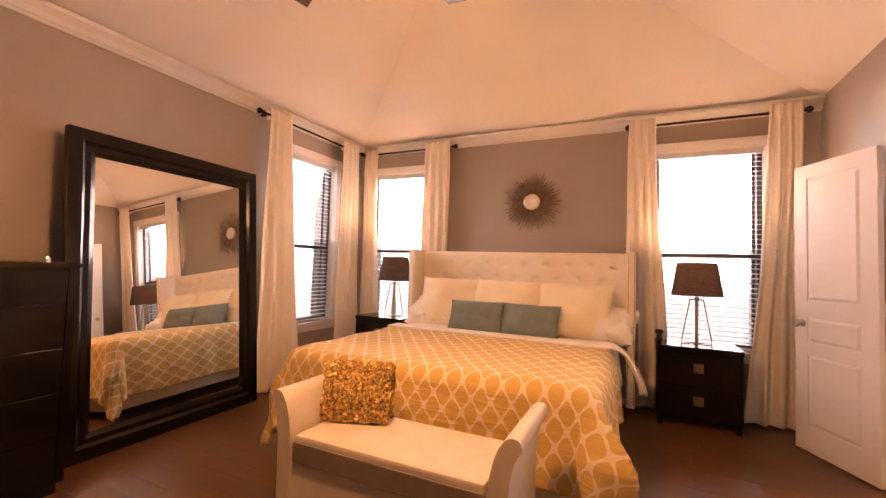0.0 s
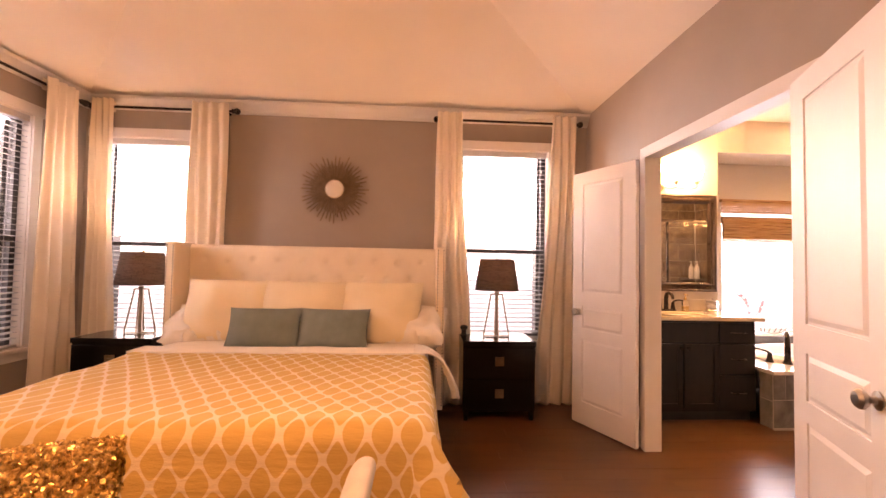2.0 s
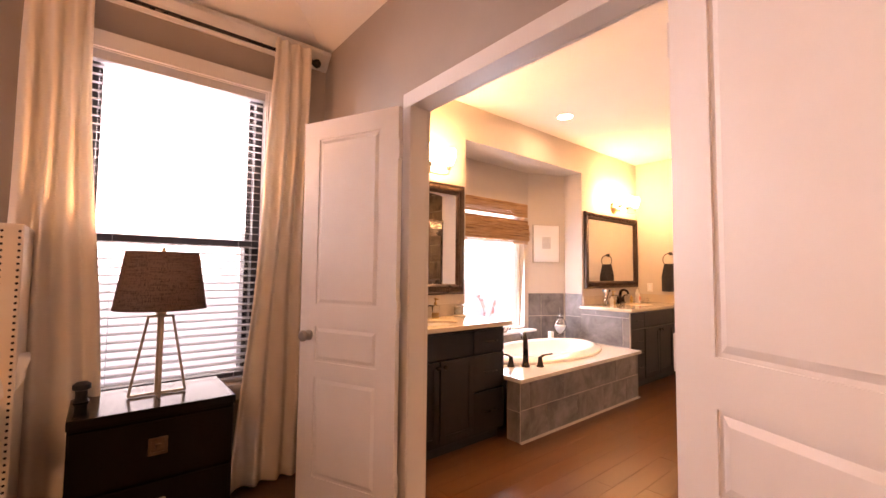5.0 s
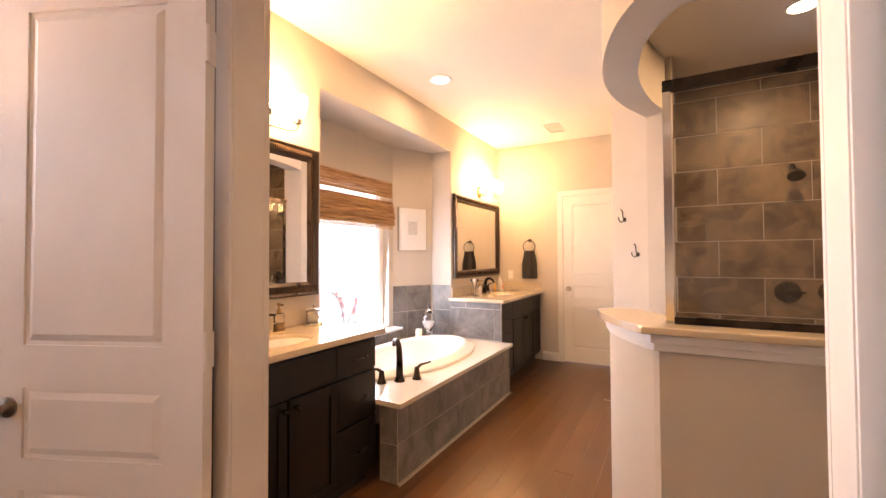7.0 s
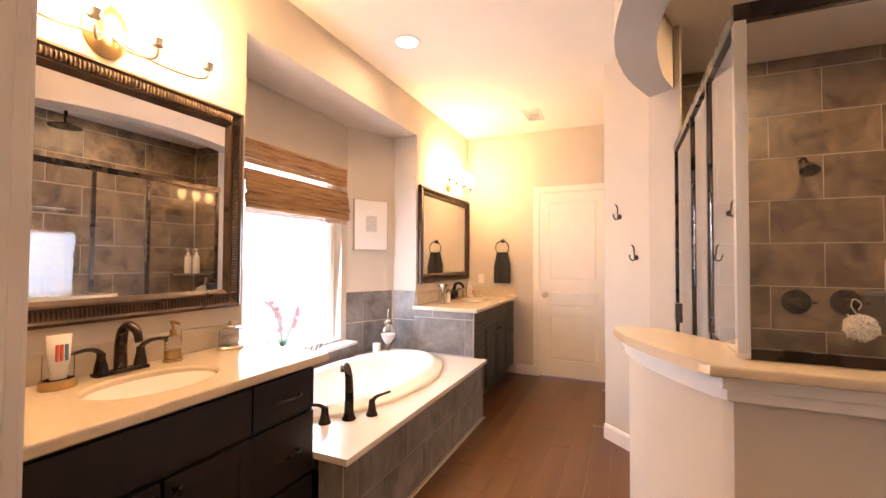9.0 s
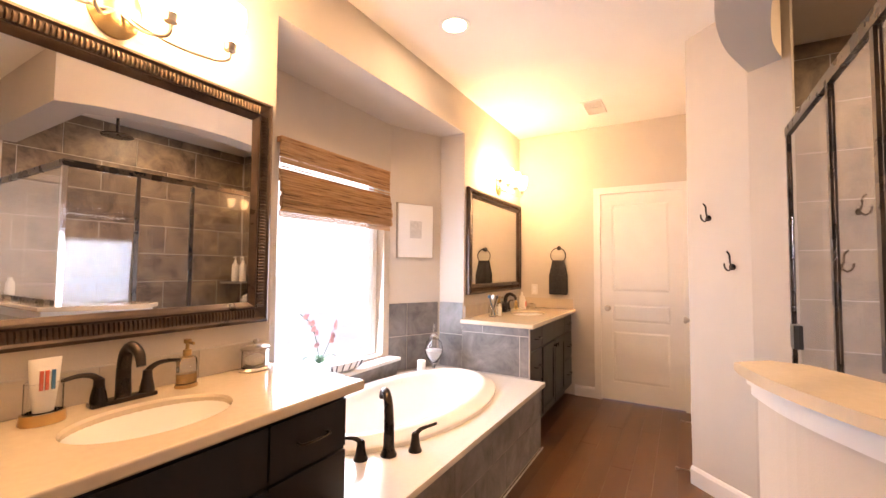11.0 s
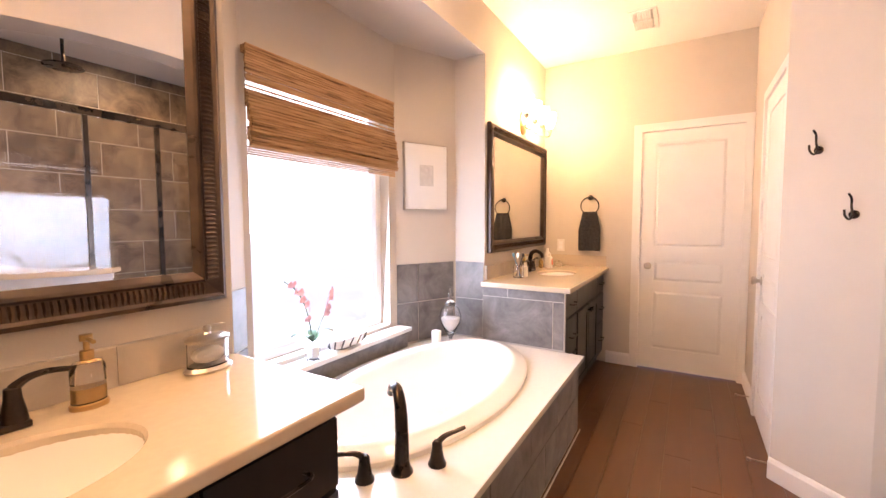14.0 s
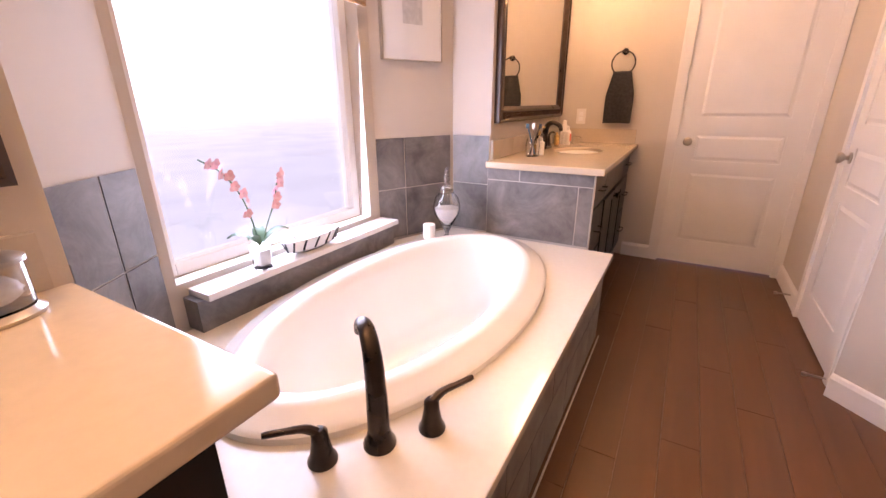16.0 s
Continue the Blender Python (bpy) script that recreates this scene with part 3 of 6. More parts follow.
def window_unit(name, w, z0, z1, rail, m):
    """A vinyl sash window in its opening: local x along the wall, y outwards from the inner face."""
    win = new(name)
    win.matrix_world = m
    tagged(win, "white vinyl window with a bright overcast sky behind", kind="structure")
    f = 0.045
    mat_f = SASH if rail else VINYL
    part("window_frame", boxes((0, 0.07, z0, f, 0.13, z1), (w - f, 0.07, z0, w, 0.13, z1), (f, 0.07, z0, w - f, 0.13, z0 + f), (f, 0.07, z1 - f, w - f, 0.13, z1), bevel=0.004), mat_f, win)
    # Plain black strips outside both sides of the narrow windows.
    for x0, x1 in ((-0.02, 0.06), (w - 0.07, w + 0.02)) if w < 0.95 else ():
        part("outer_jamb", boxes((x0, 0.135, z0 - 0.02, x1, 0.24, z1 + 0.02)), BLACK, win, "black jamb strip outside")
    panes = [(z0 + f, z1 - f)]
    if rail:
        part("meeting_rail", boxes((f, 0.075, rail - 0.02, w - f, 0.12, rail + 0.02), bevel=0.003), SASH, win)
        panes = [(z0 + f, rail - 0.02), (rail + 0.02, z1 - f)]
    for a, b in panes:
        p = part("pane", boxes((f, 0.098, a, w - f, 0.102, b)), GLASS, win)
        p.visible_shadow = False
    return win


def blind(w, z0, z1, label, slat_tilt):
    """Broad slats, open, with headrail, ladder cords and bottom rail."""
    b = thing("window_blind", (0, 0, 0), label, "window blind", "blinds at the windows")
    part("headrail", boxes((0.01, 0.008, z1 - 0.055, w - 0.01, 0.06, z1 - 0.003), bevel=0.003), BLIND, b)
    n = int((z1 - z0 - 0.09) / 0.043)
    first = None
    for k in range(n):
        z = z1 - 0.085 - k * 0.043
        if first is None:
            bm = boxes((0.012, -0.024, -0.0014, w - 0.012, 0.024, 0.0014))
            first = part("slat", bm, BLIND, b)
            o = first
        else:
            o = new("slat", first.data)
            o.parent = b
        o.matrix_basis = pose(0, 0.036, z, slat_tilt)
    part("bottom_rail", boxes((0.012, 0.012, z0 + 0.004, w - 0.012, 0.06, z0 + 0.022), bevel=0.002), BLIND, b)
    for x in (0.13, w - 0.13):
        part("ladder_cord", boxes((x, 0.035, z0 + 0.02, x + 0.002, 0.037, z1 - 0.05)), BLIND, b)
    return b


def window_trim(w, z0, z1, m):
    t = new("window_trim")
    t.matrix_world = m
    tagged(t, "white painted window casing with a sill", kind="structure")
    part("head_casing", boxes((-0.09, -0.02, z1, w + 0.09, 0, z1 + 0.085), bevel=0.004), WHITE, t)
    part("side_casing", boxes((-0.07, -0.018, z0, 0, 0, z1), bevel=0.004), WHITE, t)
    part("side_casing", boxes((w, -0.018, z0, w + 0.07, 0, z1), bevel=0.004), WHITE, t)
    part("window_sill", boxes((-0.09, -0.05, z0 - 0.03, w + 0.09, 0.07, z0), bevel=0.006), WHITE, t)
    part("apron", boxes((-0.07, -0.016, z0 - 0.10, w + 0.07, 0, z0 - 0.03), bevel=0.003), WHITE, t)
    part("reveal", boxes((-0.004, 0, z0, 0.004, 0.07, z1), (w - 0.004, 0, z0, w + 0.004, 0.07, z1), (0.004, 0, z1 - 0.006, w - 0.004, 0.07, z1 + 0.002)), WHITE, t)


for i, (a, b, z0, z1) in enumerate((WIN_A, WIN_B, WIN_C)):
    m = pose(WX, a, 0, 0, 0, 90) if i == 0 else pose(a, NY, 0)
    window_unit("window_%d" % (i + 1), b - a, z0, z1, 1.40, m)
    window_trim(b - a, z0, z1, m)
    bl = blind(b - a, z0, z1, ("open white slatted blind behind the corner curtains", "open white slatted blind above the far nightstand", "open white slatted blind behind the table lamp")[i], 8)
    bl.matrix_world = m
window_unit("window_4", WIN_T[1] - WIN_T[0], WIN_T[2], WIN_T[3], None, pose(WIN_T[0], 5.2, 0))


def curtain(tx0, tx1, bx0, bx1, label, seed, mid=None):
    """A pleated panel hung from z 2.63; x along the wall at the top and at the floor, y 0 on the rod's line."""
    rnd = random.Random(seed)
    c = thing("curtain", (0, 0, 0), label, "curtain", "curtains at the windows")
    nu, nv = 96, 40
    bm = bmesh.new()
    ph = [rnd.uniform(0, 6.28) for _ in range(4)]
    folds = 3.5
    rows = []
    for j in range(nv + 1):
        v = j / nv
        z = 2.665 - v * 2.655
        e = v ** 1.3
        row = []
        for i in range(nu + 1):
            u = i / nu
            a, b = tx0 + (bx0 - tx0) * e, tx1 + (bx1 - tx1) * e
            x = a + (b - a) * u + 0.008 * math.sin(9 * v + ph[0] + 5 * u)
            amp = 0.015 + 0.012 * v ** 0.7
            y = -0.040 + amp * math.sin(2 * math.pi * folds * u + ph[1] + 0.9 * math.sin(3 * v + ph[2]) * v)
            y += 0.006 * v * math.sin(2 * math.pi * (folds * 1.7) * u + ph[3] + 2 * v)
            row.append(bm.verts.new((x, y, z)))
        rows.append(row)
    for r0, r1 in zip(rows, rows[1:]):
        for i in range(nu):
            bm.faces.new((r0[i], r0[i + 1], r1[i + 1], r1[i]))
    p = part("panel", bm, DRAPE, c, "", True)
    md = p.modifiers.new("thickness", "SOLIDIFY")
    md.thickness = 0.003
    for k in range(4):
        u = (k + 0.5) / 4
        g = part("rod_tab", boxes((-0.018, 0.0125, -0.045, 0.018, 0.0145, 0.045), (-0.018, -0.012, 0.0455, 0.018, 0.0145, 0.0475)), DRAPE, c, "cloth back tab over the rod")
        g.matrix_basis = pose(tx0 + (tx1 - tx0) * u, 0, 2.605)
    return c


def rod(x0, x1):
    r = thing("curtain_rod", (0, 0, 0), "dark bronze curtain rod with turned finials over the window", "curtain rod", "curtain rods")
    bm = bmesh.new()
    tube(bm, [(x0, 0, 2.605), (x1, 0, 2.605)], 0.011, 12)
    part("pole", bm, BRONZE, r, "", True)
    for x, s in ((x0, -1), (x1, 1)):
        bm = bmesh.new()
        lathe(bm, [(0.012, 0), (0.022, 0.006), (0.014, 0.016), (0.027, 0.035), (0.030, 0.050), (0.020, 0.066), (0, 0.074)], 16)
        f = part("finial", bm, BRONZE, r, "", True)
        f.matrix_basis = pose(x, 0, 2.605, 0, 90 * s, 0)
        bm = boxes((x - s * 0.06 - 0.01, 0, 2.595, x - s * 0.06 + 0.01, 0.099, 2.612))
        part("bracket", bm, BRONZE, r)
    return r


YR = NY - 0.10
r = rod(-0.24, 1.03)
r.matrix_world = pose(0, YR, 0)
r = rod(-3.30, -2.13)
r.matrix_world = pose(0, YR, 0)
r = rod(3.14, 4.62)
r.matrix_world = pose(WX + 0.10, 0, 0, 0, 0, 90)
for k, (a, b, c, d, wall, txt) in enumerate((
        (-0.27, -0.05, -0.34, 0.10, "n", "cream back-tab curtain between the headboard and the window"),
        (0.80, 1.02, 0.62, 1.02, "n", "cream back-tab curtain beside the open double door"),
        (-3.30, -3.14, -3.28, -3.02, "n", "cream back-tab curtain in the corner behind the nightstand"),
        (-2.46, -2.15, -2.46, -2.12, "n", "cream back-tab curtain beside the tufted headboard"),
        (3.17, 3.47, 3.12, 3.74, "w", "cream back-tab curtain beside the leaning floor mirror"),
        (4.25, 4.55, 4.22, 4.66, "w", "cream back-tab curtain hanging in the room corner"))):
    cu = curtain(a, b, c, d, txt, 10 + k)
    cu.matrix_world = pose(0, YR, 0) if wall == "n" else pose(WX + 0.10, 0, 0, 0, 0, 90)

# ---- bed ----


def cushion(w, h, t, mat, seed, puff=0.5, name="pillow", label="", category="pillow", group="", crumple=0.0):
    """A soft pillow standing on its long edge: x across, z up, y through."""
    rnd = random.Random(seed)
    th = thing(name, (0, 0, 0), label, category, group)
    bm = bmesh.new()
    n = 22
    grid = {}
    for s in (-1, 1):
        for i in range(n + 1):
            for j in range(n + 1):
                u, v = 2 * i / n - 1, 2 * j / n - 1
                edge = (1 - abs(u) ** 3) * (1 - abs(v) ** 3)
                if edge <= 1e-9 and s == 1:
                    grid[s, i, j] = grid[-1, i, j]
                    continue
                pinch = 1 - 0.055 * (1 - abs(u) ** 2) * abs(v) ** 6
                pinch2 = 1 - 0.055 * (1 - abs(v) ** 2) * abs(u) ** 6
                nz = noise.noise(Vector((u * 1.6 + seed, v * 1.6, s * 2.0)))
                y = s * t / 2 * max(edge, 0) ** puff * (1 + 0.25 * nz)
                grid[s, i, j] = bm.verts.new((u * w / 2 * pinch2, y, h / 2 + v * h / 2 * pinch))
    for s in (-1, 1):
        for i in range(n):
            for j in range(n):
                q = [grid[s, i, j], grid[s, i + 1, j], grid[s, i + 1, j + 1], grid[s, i, j + 1]]
                bm.faces.new(q if s == -1 else q[::-1])
    if crumple:
        for v in bm.verts:
            q = v.co * 7
            v.co += Vector((noise.noise(q), noise.noise(q + Vector((5, 0, 0))), noise.noise(q + Vector((0, 9, 0))))) * crumple + Vector((0, 1, 1)) * abs(noise.noise(v.co * 15)) * crumple * 0.6
    part("cover", bm, mat, th, "", True)
    return th


BX0, BX1, BY0, BY1 = -2.29, -0.36, 2.52, 4.56
bed = thing("bed", (0, 0, 0), "upholstered cream king bed with a tufted winged headboard", "bed")
part("base", boxes((BX0 + 0.02, BY0 + 0.02, 0.06, BX1 - 0.02, BY1, 0.32), bevel=0.02), LINEN, bed, "cream upholstered bed base")
part("mattress", boxes((BX0 + 0.01, BY0 + 0.01, 0.321, BX1 - 0.01, BY1, 0.60), bevel=0.05, seg=3), SHEET, bed, "white mattress")
bm = bmesh.new()
HX0, HX1, HZ0, HZ1 = -2.38, -0.275, 0.45, 1.395
nx, nz = 150, 64
buttons = [(HX0 + 0.12 + 0.2073 * k + (0.10365 if r % 2 else 0), 1.27 - 0.14 * r) for r in range(4) for k in range(10 - (r % 2))]
gr = []
for j in range(nz + 1):
    row = []
    for i in range(nx + 1):
        x, z = HX0 + (HX1 - HX0) * i / nx, HZ0 + (HZ1 - HZ0) * j / nz
        dip = 0.0
        for bx, bz in buttons:
            d2 = (x - bx) ** 2 + (z - bz) ** 2
            if d2 < 0.02:
                dip += 0.014 * math.exp(-d2 / 0.00035) + 0.007 * math.exp(-d2 / 0.0022)
        e = min((HZ1 - z) / 0.03, 1)
        row.append(bm.verts.new((x, 4.606 + dip + 0.02 * (1 - math.sqrt(max(0, 1 - (1 - e) ** 2))), z)))
    gr.append(row)
for a, b in zip(gr, gr[1:]):
    for i in range(nx):
        bm.faces.new((a[i], a[i + 1], b[i + 1], b[i]))
part("tufted_panel", bm, LINEN, bed, "button-tufted cream headboard panel", True)
part("headboard", boxes((HX0, 4.642, 0.06, HX1, 4.74, 1.392), bevel=0.01), LINEN, bed)
button = None
for bx, bz in buttons:
    if button is None:
        bm = bmesh.new()
        lathe(bm, [(0.010, 0), (0.009, 0.004), (0, 0.006)], 10)
        button = part("button", bm, LINEN, bed, "cloth-covered button", True)
        o = button
    else:
        o = new("button", button.data)
        o.parent = bed
        tagged(o, "cloth-covered button")
    o.matrix_basis = pose(bx, 4.626, bz, 90, 0, 0)
for x0, x1 in ((-2.455, -2.383), (-0.272, -0.20)):
    w = part("wing", boxes((x0, 4.38, 0.06, x1, 4.74, 1.405), bevel=0.015, seg=3), LINEN, bed, "cream headboard wing")
    nail = None
    for xx in ((x0 + 0.012), (x1 - 0.012)):
        for k in range(52):
            if nail is None:
                bm = bmesh.new()
                lathe(bm, [(0.0055, 0), (0.004, 0.003), (0, 0.004)], 6)
                nail = part("nailhead", bm, BRONZE, w, "small bronze nailhead", True)
                o = nail
            else:
                o = new("nailhead", nail.data)
                o.parent = w
            o.matrix_basis = pose(xx, 4.3795, 0.10 + k * 0.0250, 90, 0, 0)


def cloth(x0, x1, y0, y1, top, side, foot, mat, name, label, waves, corner=0.0, lift=0.0):
    """Bedding laid over the mattress: drops over both long sides and the foot, in folds."""
    nu, nv = 130, 110
    bm = bmesh.new()
    uvl = bm.loops.layers.uv.new("UVMap")
    S0, S1, T0 = x0 - side, x1 + side, y0 - foot
    verts = []
    R = 0.07

    def fold(d, limit):
        """Distance over the edge -> (outwards, down)."""
        if d <= 0:
            return 0.0, 0.0
        a = min(d / R, math.pi / 2)
        o, dn = R * math.sin(a), R * (1 - math.cos(a))
        if d > R * math.pi / 2:
            r = d - R * math.pi / 2
            o += 0.10 * r
            dn += r * 0.99
        return o, min(dn, limit)
    for j in range(nv + 1):
        t = T0 + (y1 - T0) * j / nv
        row = []
        for i in range(nu + 1):
            s = S0 + (S1 - S0) * i / nu
            ds, dt = max(x0 + R - s, s - (x1 - R), 0), max(y0 + R - t, 0)
            sg = -1 if s < (x0 + x1) / 2 else 1
            d = math.hypot(ds, dt)
            o, dn = fold(d, top - 0.03)
            cs, ct = (ds / d, dt / d) if d > 0 else (0, 0)
            bx = min(max(s, x0 + R), x1 - R)
            by = max(t, y0 + R)
            both = min(ds, dt) / (max(ds, dt) + 1e-6) if d > 0 else 0
            f = min(max((d - R) / 0.25, 0), 1)
            ang = (t if ds > dt else s) * 9.0
            wv = waves * f * (math.sin(ang + 2 * math.sin(ang * 0.37)) + 0.5 * math.sin(2.3 * ang + 1))
            flare = corner * both * f * (0.9 if sg > 0 else 0.3)
            x = bx + sg * cs * (o + wv + flare * 0.8)
            y = by - ct * (o + wv + flare * 0.5)
            n1 = noise.noise(Vector((s * 2.2, t * 2.2, 3.0))) * 0.016 + noise.noise(Vector((s * 6, t * 6, 1.0))) * 0.006
            z = top - dn + (n1 + lift * math.sin(min(max((t - y0) / (y1 - y0), 0), 1) * math.pi)) * (1 - 0.5 * f)
            if y > 4.38:
                x = min(x, -0.29) if sg > 0 else max(x, -2.37)
            row.append((bm.verts.new((x, y, max(z, 0.012))), s, t))
        verts.append(row)
    for a, b in zip(verts, verts[1:]):
        for i in range(nu):
            q = (a[i], a[i + 1], b[i + 1], b[i])
            fc = bm.faces.new([v[0] for v in q])
            for lp, v in zip(fc.loops, q):
                lp[uvl].uv = (v[1], v[2])
    th = thing(name, (0, 0, 0), label, name)
    p = part("cover", bm, mat, th, "", True)
    md = p.modifiers.new("thickness", "SOLIDIFY")
    md.thickness, md.offset = 0.022, 1
    return th


cloth(BX0 - 0.005, BX1 + 0.005, BY0, 3.80, 0.635, 0.44, 0.43, COMFORTER, "comforter", "mustard comforter with a cream trellis pattern spread over the bed", 0.018, 0.34)
cloth(BX0 + 0.0, BX1 - 0.0, 3.66, 4.55, 0.618, 0.30, -0.02, SHEET, "top_sheet", "white cotton sheet folded back over the bed", 0.02)
bm = bmesh.new()
box(bm, BX0 + 0.01, 3.72, 0.652, BX1 - 0.01, 3.90, 0.668, 0.007, 2)
sf = thing("blanket_fold", (0, 0, 0), "white sheet edge turned down over the patterned comforter", "bedding")
part("fold", bm, SHEET, sf, "", True)
bm = bmesh.new()
rows = []
for j in range(29):
    v = j / 28
    mid = arc([(-0.44, 3.87, 0.668), (-0.34, 3.87, 0.662), (-0.25, 3.86, 0.60), (-0.19, 3.86, 0.49), (-0.15, 3.87, 0.39), (-0.135, 3.88, 0.315)], 6)
    p0 = mid[min(int(v * (len(mid) - 1)), len(mid) - 2)].lerp(mid[min(int(v * (len(mid) - 1)) + 1, len(mid) - 1)], v * (len(mid) - 1) % 1)
    half = 0.15 - 0.085 * v
    row = []
    for i in range(25):
        u = 2 * i / 24 - 1
        wave = v * (0.020 * math.sin(5.2 * u + 1 + 1.5 * v) + 0.008 * math.sin(13 * u + 3 * v))
        crease = 0.006 * noise.noise(Vector((u * 3, v * 6, 2.0)))
        row.append(bm.verts.new((p0.x + wave + crease, p0.y + half * u, p0.z + crease - 0.03 * v * u)))
    rows.append(row)
for r0, r1 in zip(rows, rows[1:]):
    for i in range(24):
        bm.faces.new((r0[i], r0[i + 1], r1[i + 1], r1[i]))
dp = thing("hanging_sheet", (0, 0, 0), "rumpled white sheet corner hanging beside the nightstand", "bedding")
md = part("fold", bm, SHEET, dp, "", True).modifiers.new("thickness", "SOLIDIFY")
md.thickness = 0.012
SHAM = mottled("cream_sham_cotton", (0.78, 0.68, 0.50), (0.83, 0.73, 0.55), 6, 0.9, bump=0.2, bump_scale=260)
for k, x in enumerate((-1.92, -1.33, -0.74)):
    c = cushion(0.72, 0.54, 0.30, SHAM, 3 + k, 0.55, "euro_pillow", ("cream square pillow leaning at the end of the headboard", "cream square pillow leaning at the middle of the headboard", "cream square pillow leaning beside the table lamp")[k], "pillow", "cream pillows against the headboard")
    c.matrix_world = pose(x, 4.27 - 0.012 * (k == 1), 0.60, -21, 0, (2, -1, -2)[k])
for k, x in enumerate((-2.14, -0.49)):
    c = cushion(0.62, 0.44, 0.22, SHEET, 31 + k, 0.5, "sleeping_pillow", ("white sleeping pillow lying behind the cream pillows", "white rumpled pillow sticking out beside the cream pillows")[k], "pillow", "white pillows", 0.05)
    c.matrix_world = pose(x + (0.08, -0.05)[k], 4.20, 0.635, -55, 0, (6, -10)[k])
for k, (x, rz) in enumerate(((-1.55, 3), (-1.05, -3))):
    c = cushion(0.53, 0.31, 0.15, GREYBLUE, 8 + k, 0.5, "lumbar_pillow", ("grey-blue lumbar pillow leaning on cream pillows", "grey-blue lumbar pillow beside its twin")[k], "pillow", "grey-blue lumbar pillows")
    c.matrix_world = pose(x, 4.03, 0.625, -24, 0, rz)

# ---- bench and its pillow ----
BENCH_LINEN = mottled("tan_linen", (0.52, 0.45, 0.36), (0.60, 0.525, 0.425), 9, 0.9, bump=0.35, bump_scale=420)
be = thing("bench", (-1.13, 2.10, 0), "cream linen bench with rolled arms at the foot of the bed", "bench")
hw = 0.50
part("seat_cushion", boxes((-hw + 0.05, -0.212, 0.40, hw - 0.05, 0.20, 0.445), bevel=0.018, seg=4), BENCH_LINEN, be, "", True)
part("apron", boxes((-hw + 0.03, -0.205, 0.14, hw - 0.03, 0.215, 0.399), bevel=0.01, seg=2), BENCH_LINEN, be)
TAUPE = mottled("taupe_linen_band", (0.16, 0.125, 0.09), (0.21, 0.165, 0.12), 9, 0.9, bump=0.3, bump_scale=400)
part("front_band", boxes((-hw + 0.045, -0.216, 0.325, hw - 0.045, -0.2055, 0.412), bevel=0.003), TAUPE, be)
for s in (-1, 1):
    bm = bmesh.new()
    prof = [(-0.035, 0.12), (-0.035, 0.42), (-0.01, 0.56), (0.03, 0.625), (0.075, 0.628), (0.085, 0.59), (0.06, 0.55), (0.04, 0.42), (0.035, 0.12)]
    pr = arc([(a, 0, b) for a, b in prof], 3)
    fr = [bm.verts.new((s * (hw + p.x), -0.225, p.z)) for p in pr]
    bk = [bm.verts.new((s * (hw + p.x), 0.225, p.z)) for p in pr]
    for i in range(len(pr)):
        j = (i + 1) % len(pr)
        bm.faces.new((fr[i], fr[j], bk[j], bk[i]))
    bm.faces.new(fr)
    bm.faces.new(bk)
    part("arm", bm, BENCH_LINEN, be, "flared upholstered arm", True)
    for yy in (-0.18, 0.18):
        bm = bmesh.new()
        tube(bm, [(s * (hw - 0.01), yy, 0.0), (s * (hw - 0.01), yy, 0.13)], [0.02, 0.030], 4, True)
        part("leg", bm, DARKWOOD, be, "dark tapered leg")
rnd = random.Random(5)
sp = thing("sequin_pillow", pose(-1.45, 2.17, 0.447, -12, 0, 20), "square pillow covered in gold metallic petals on the bench", "pillow")
bm = bmesh.new()
box(bm, -0.16, -0.045, 0.0, 0.16, 0.045, 0.265, 0.04, 3)
part("cover", bm, GOLD, sp, "gold cloth pillow body", True)
bm = bmesh.new()
for k in range(2300):
    x, z = rnd.uniform(-0.165, 0.165), rnd.uniform(0.0, 0.27)
    front = rnd.random() < 0.8
    y = -0.052 - 0.014 * (1 - (x / 0.17) ** 2) * (1 - ((z - 0.135) / 0.14) ** 2) if front else rnd.uniform(-0.05, 0.05)
    if not front:
        if rnd.random() < 0.5:
            x = rnd.choice((-0.165, 0.165))
        else:
            z = 0.27
    r = rnd.uniform(0.009, 0.015)
    m = Matrix.Translation((x, y - rnd.uniform(0, 0.012), z)) @ Euler((rnd.uniform(-0.9, 0.5) + 1.57, rnd.uniform(-0.7, 0.7), rnd.uniform(-0.8, 0.8))).to_matrix().to_4x4()
    vs = [bm.verts.new(m @ Vector((r * math.cos(a) * 1.0, r * math.sin(a), 0.004 * math.cos(2 * a)))) for a in (0, 1.05, 2.1, 3.14, 4.19, 5.24)]
    bm.faces.new(vs)
part("petals", bm, GOLD, sp, "shiny gold fabric petals", kind="stuff")

# ---- nightstands, lamps ----


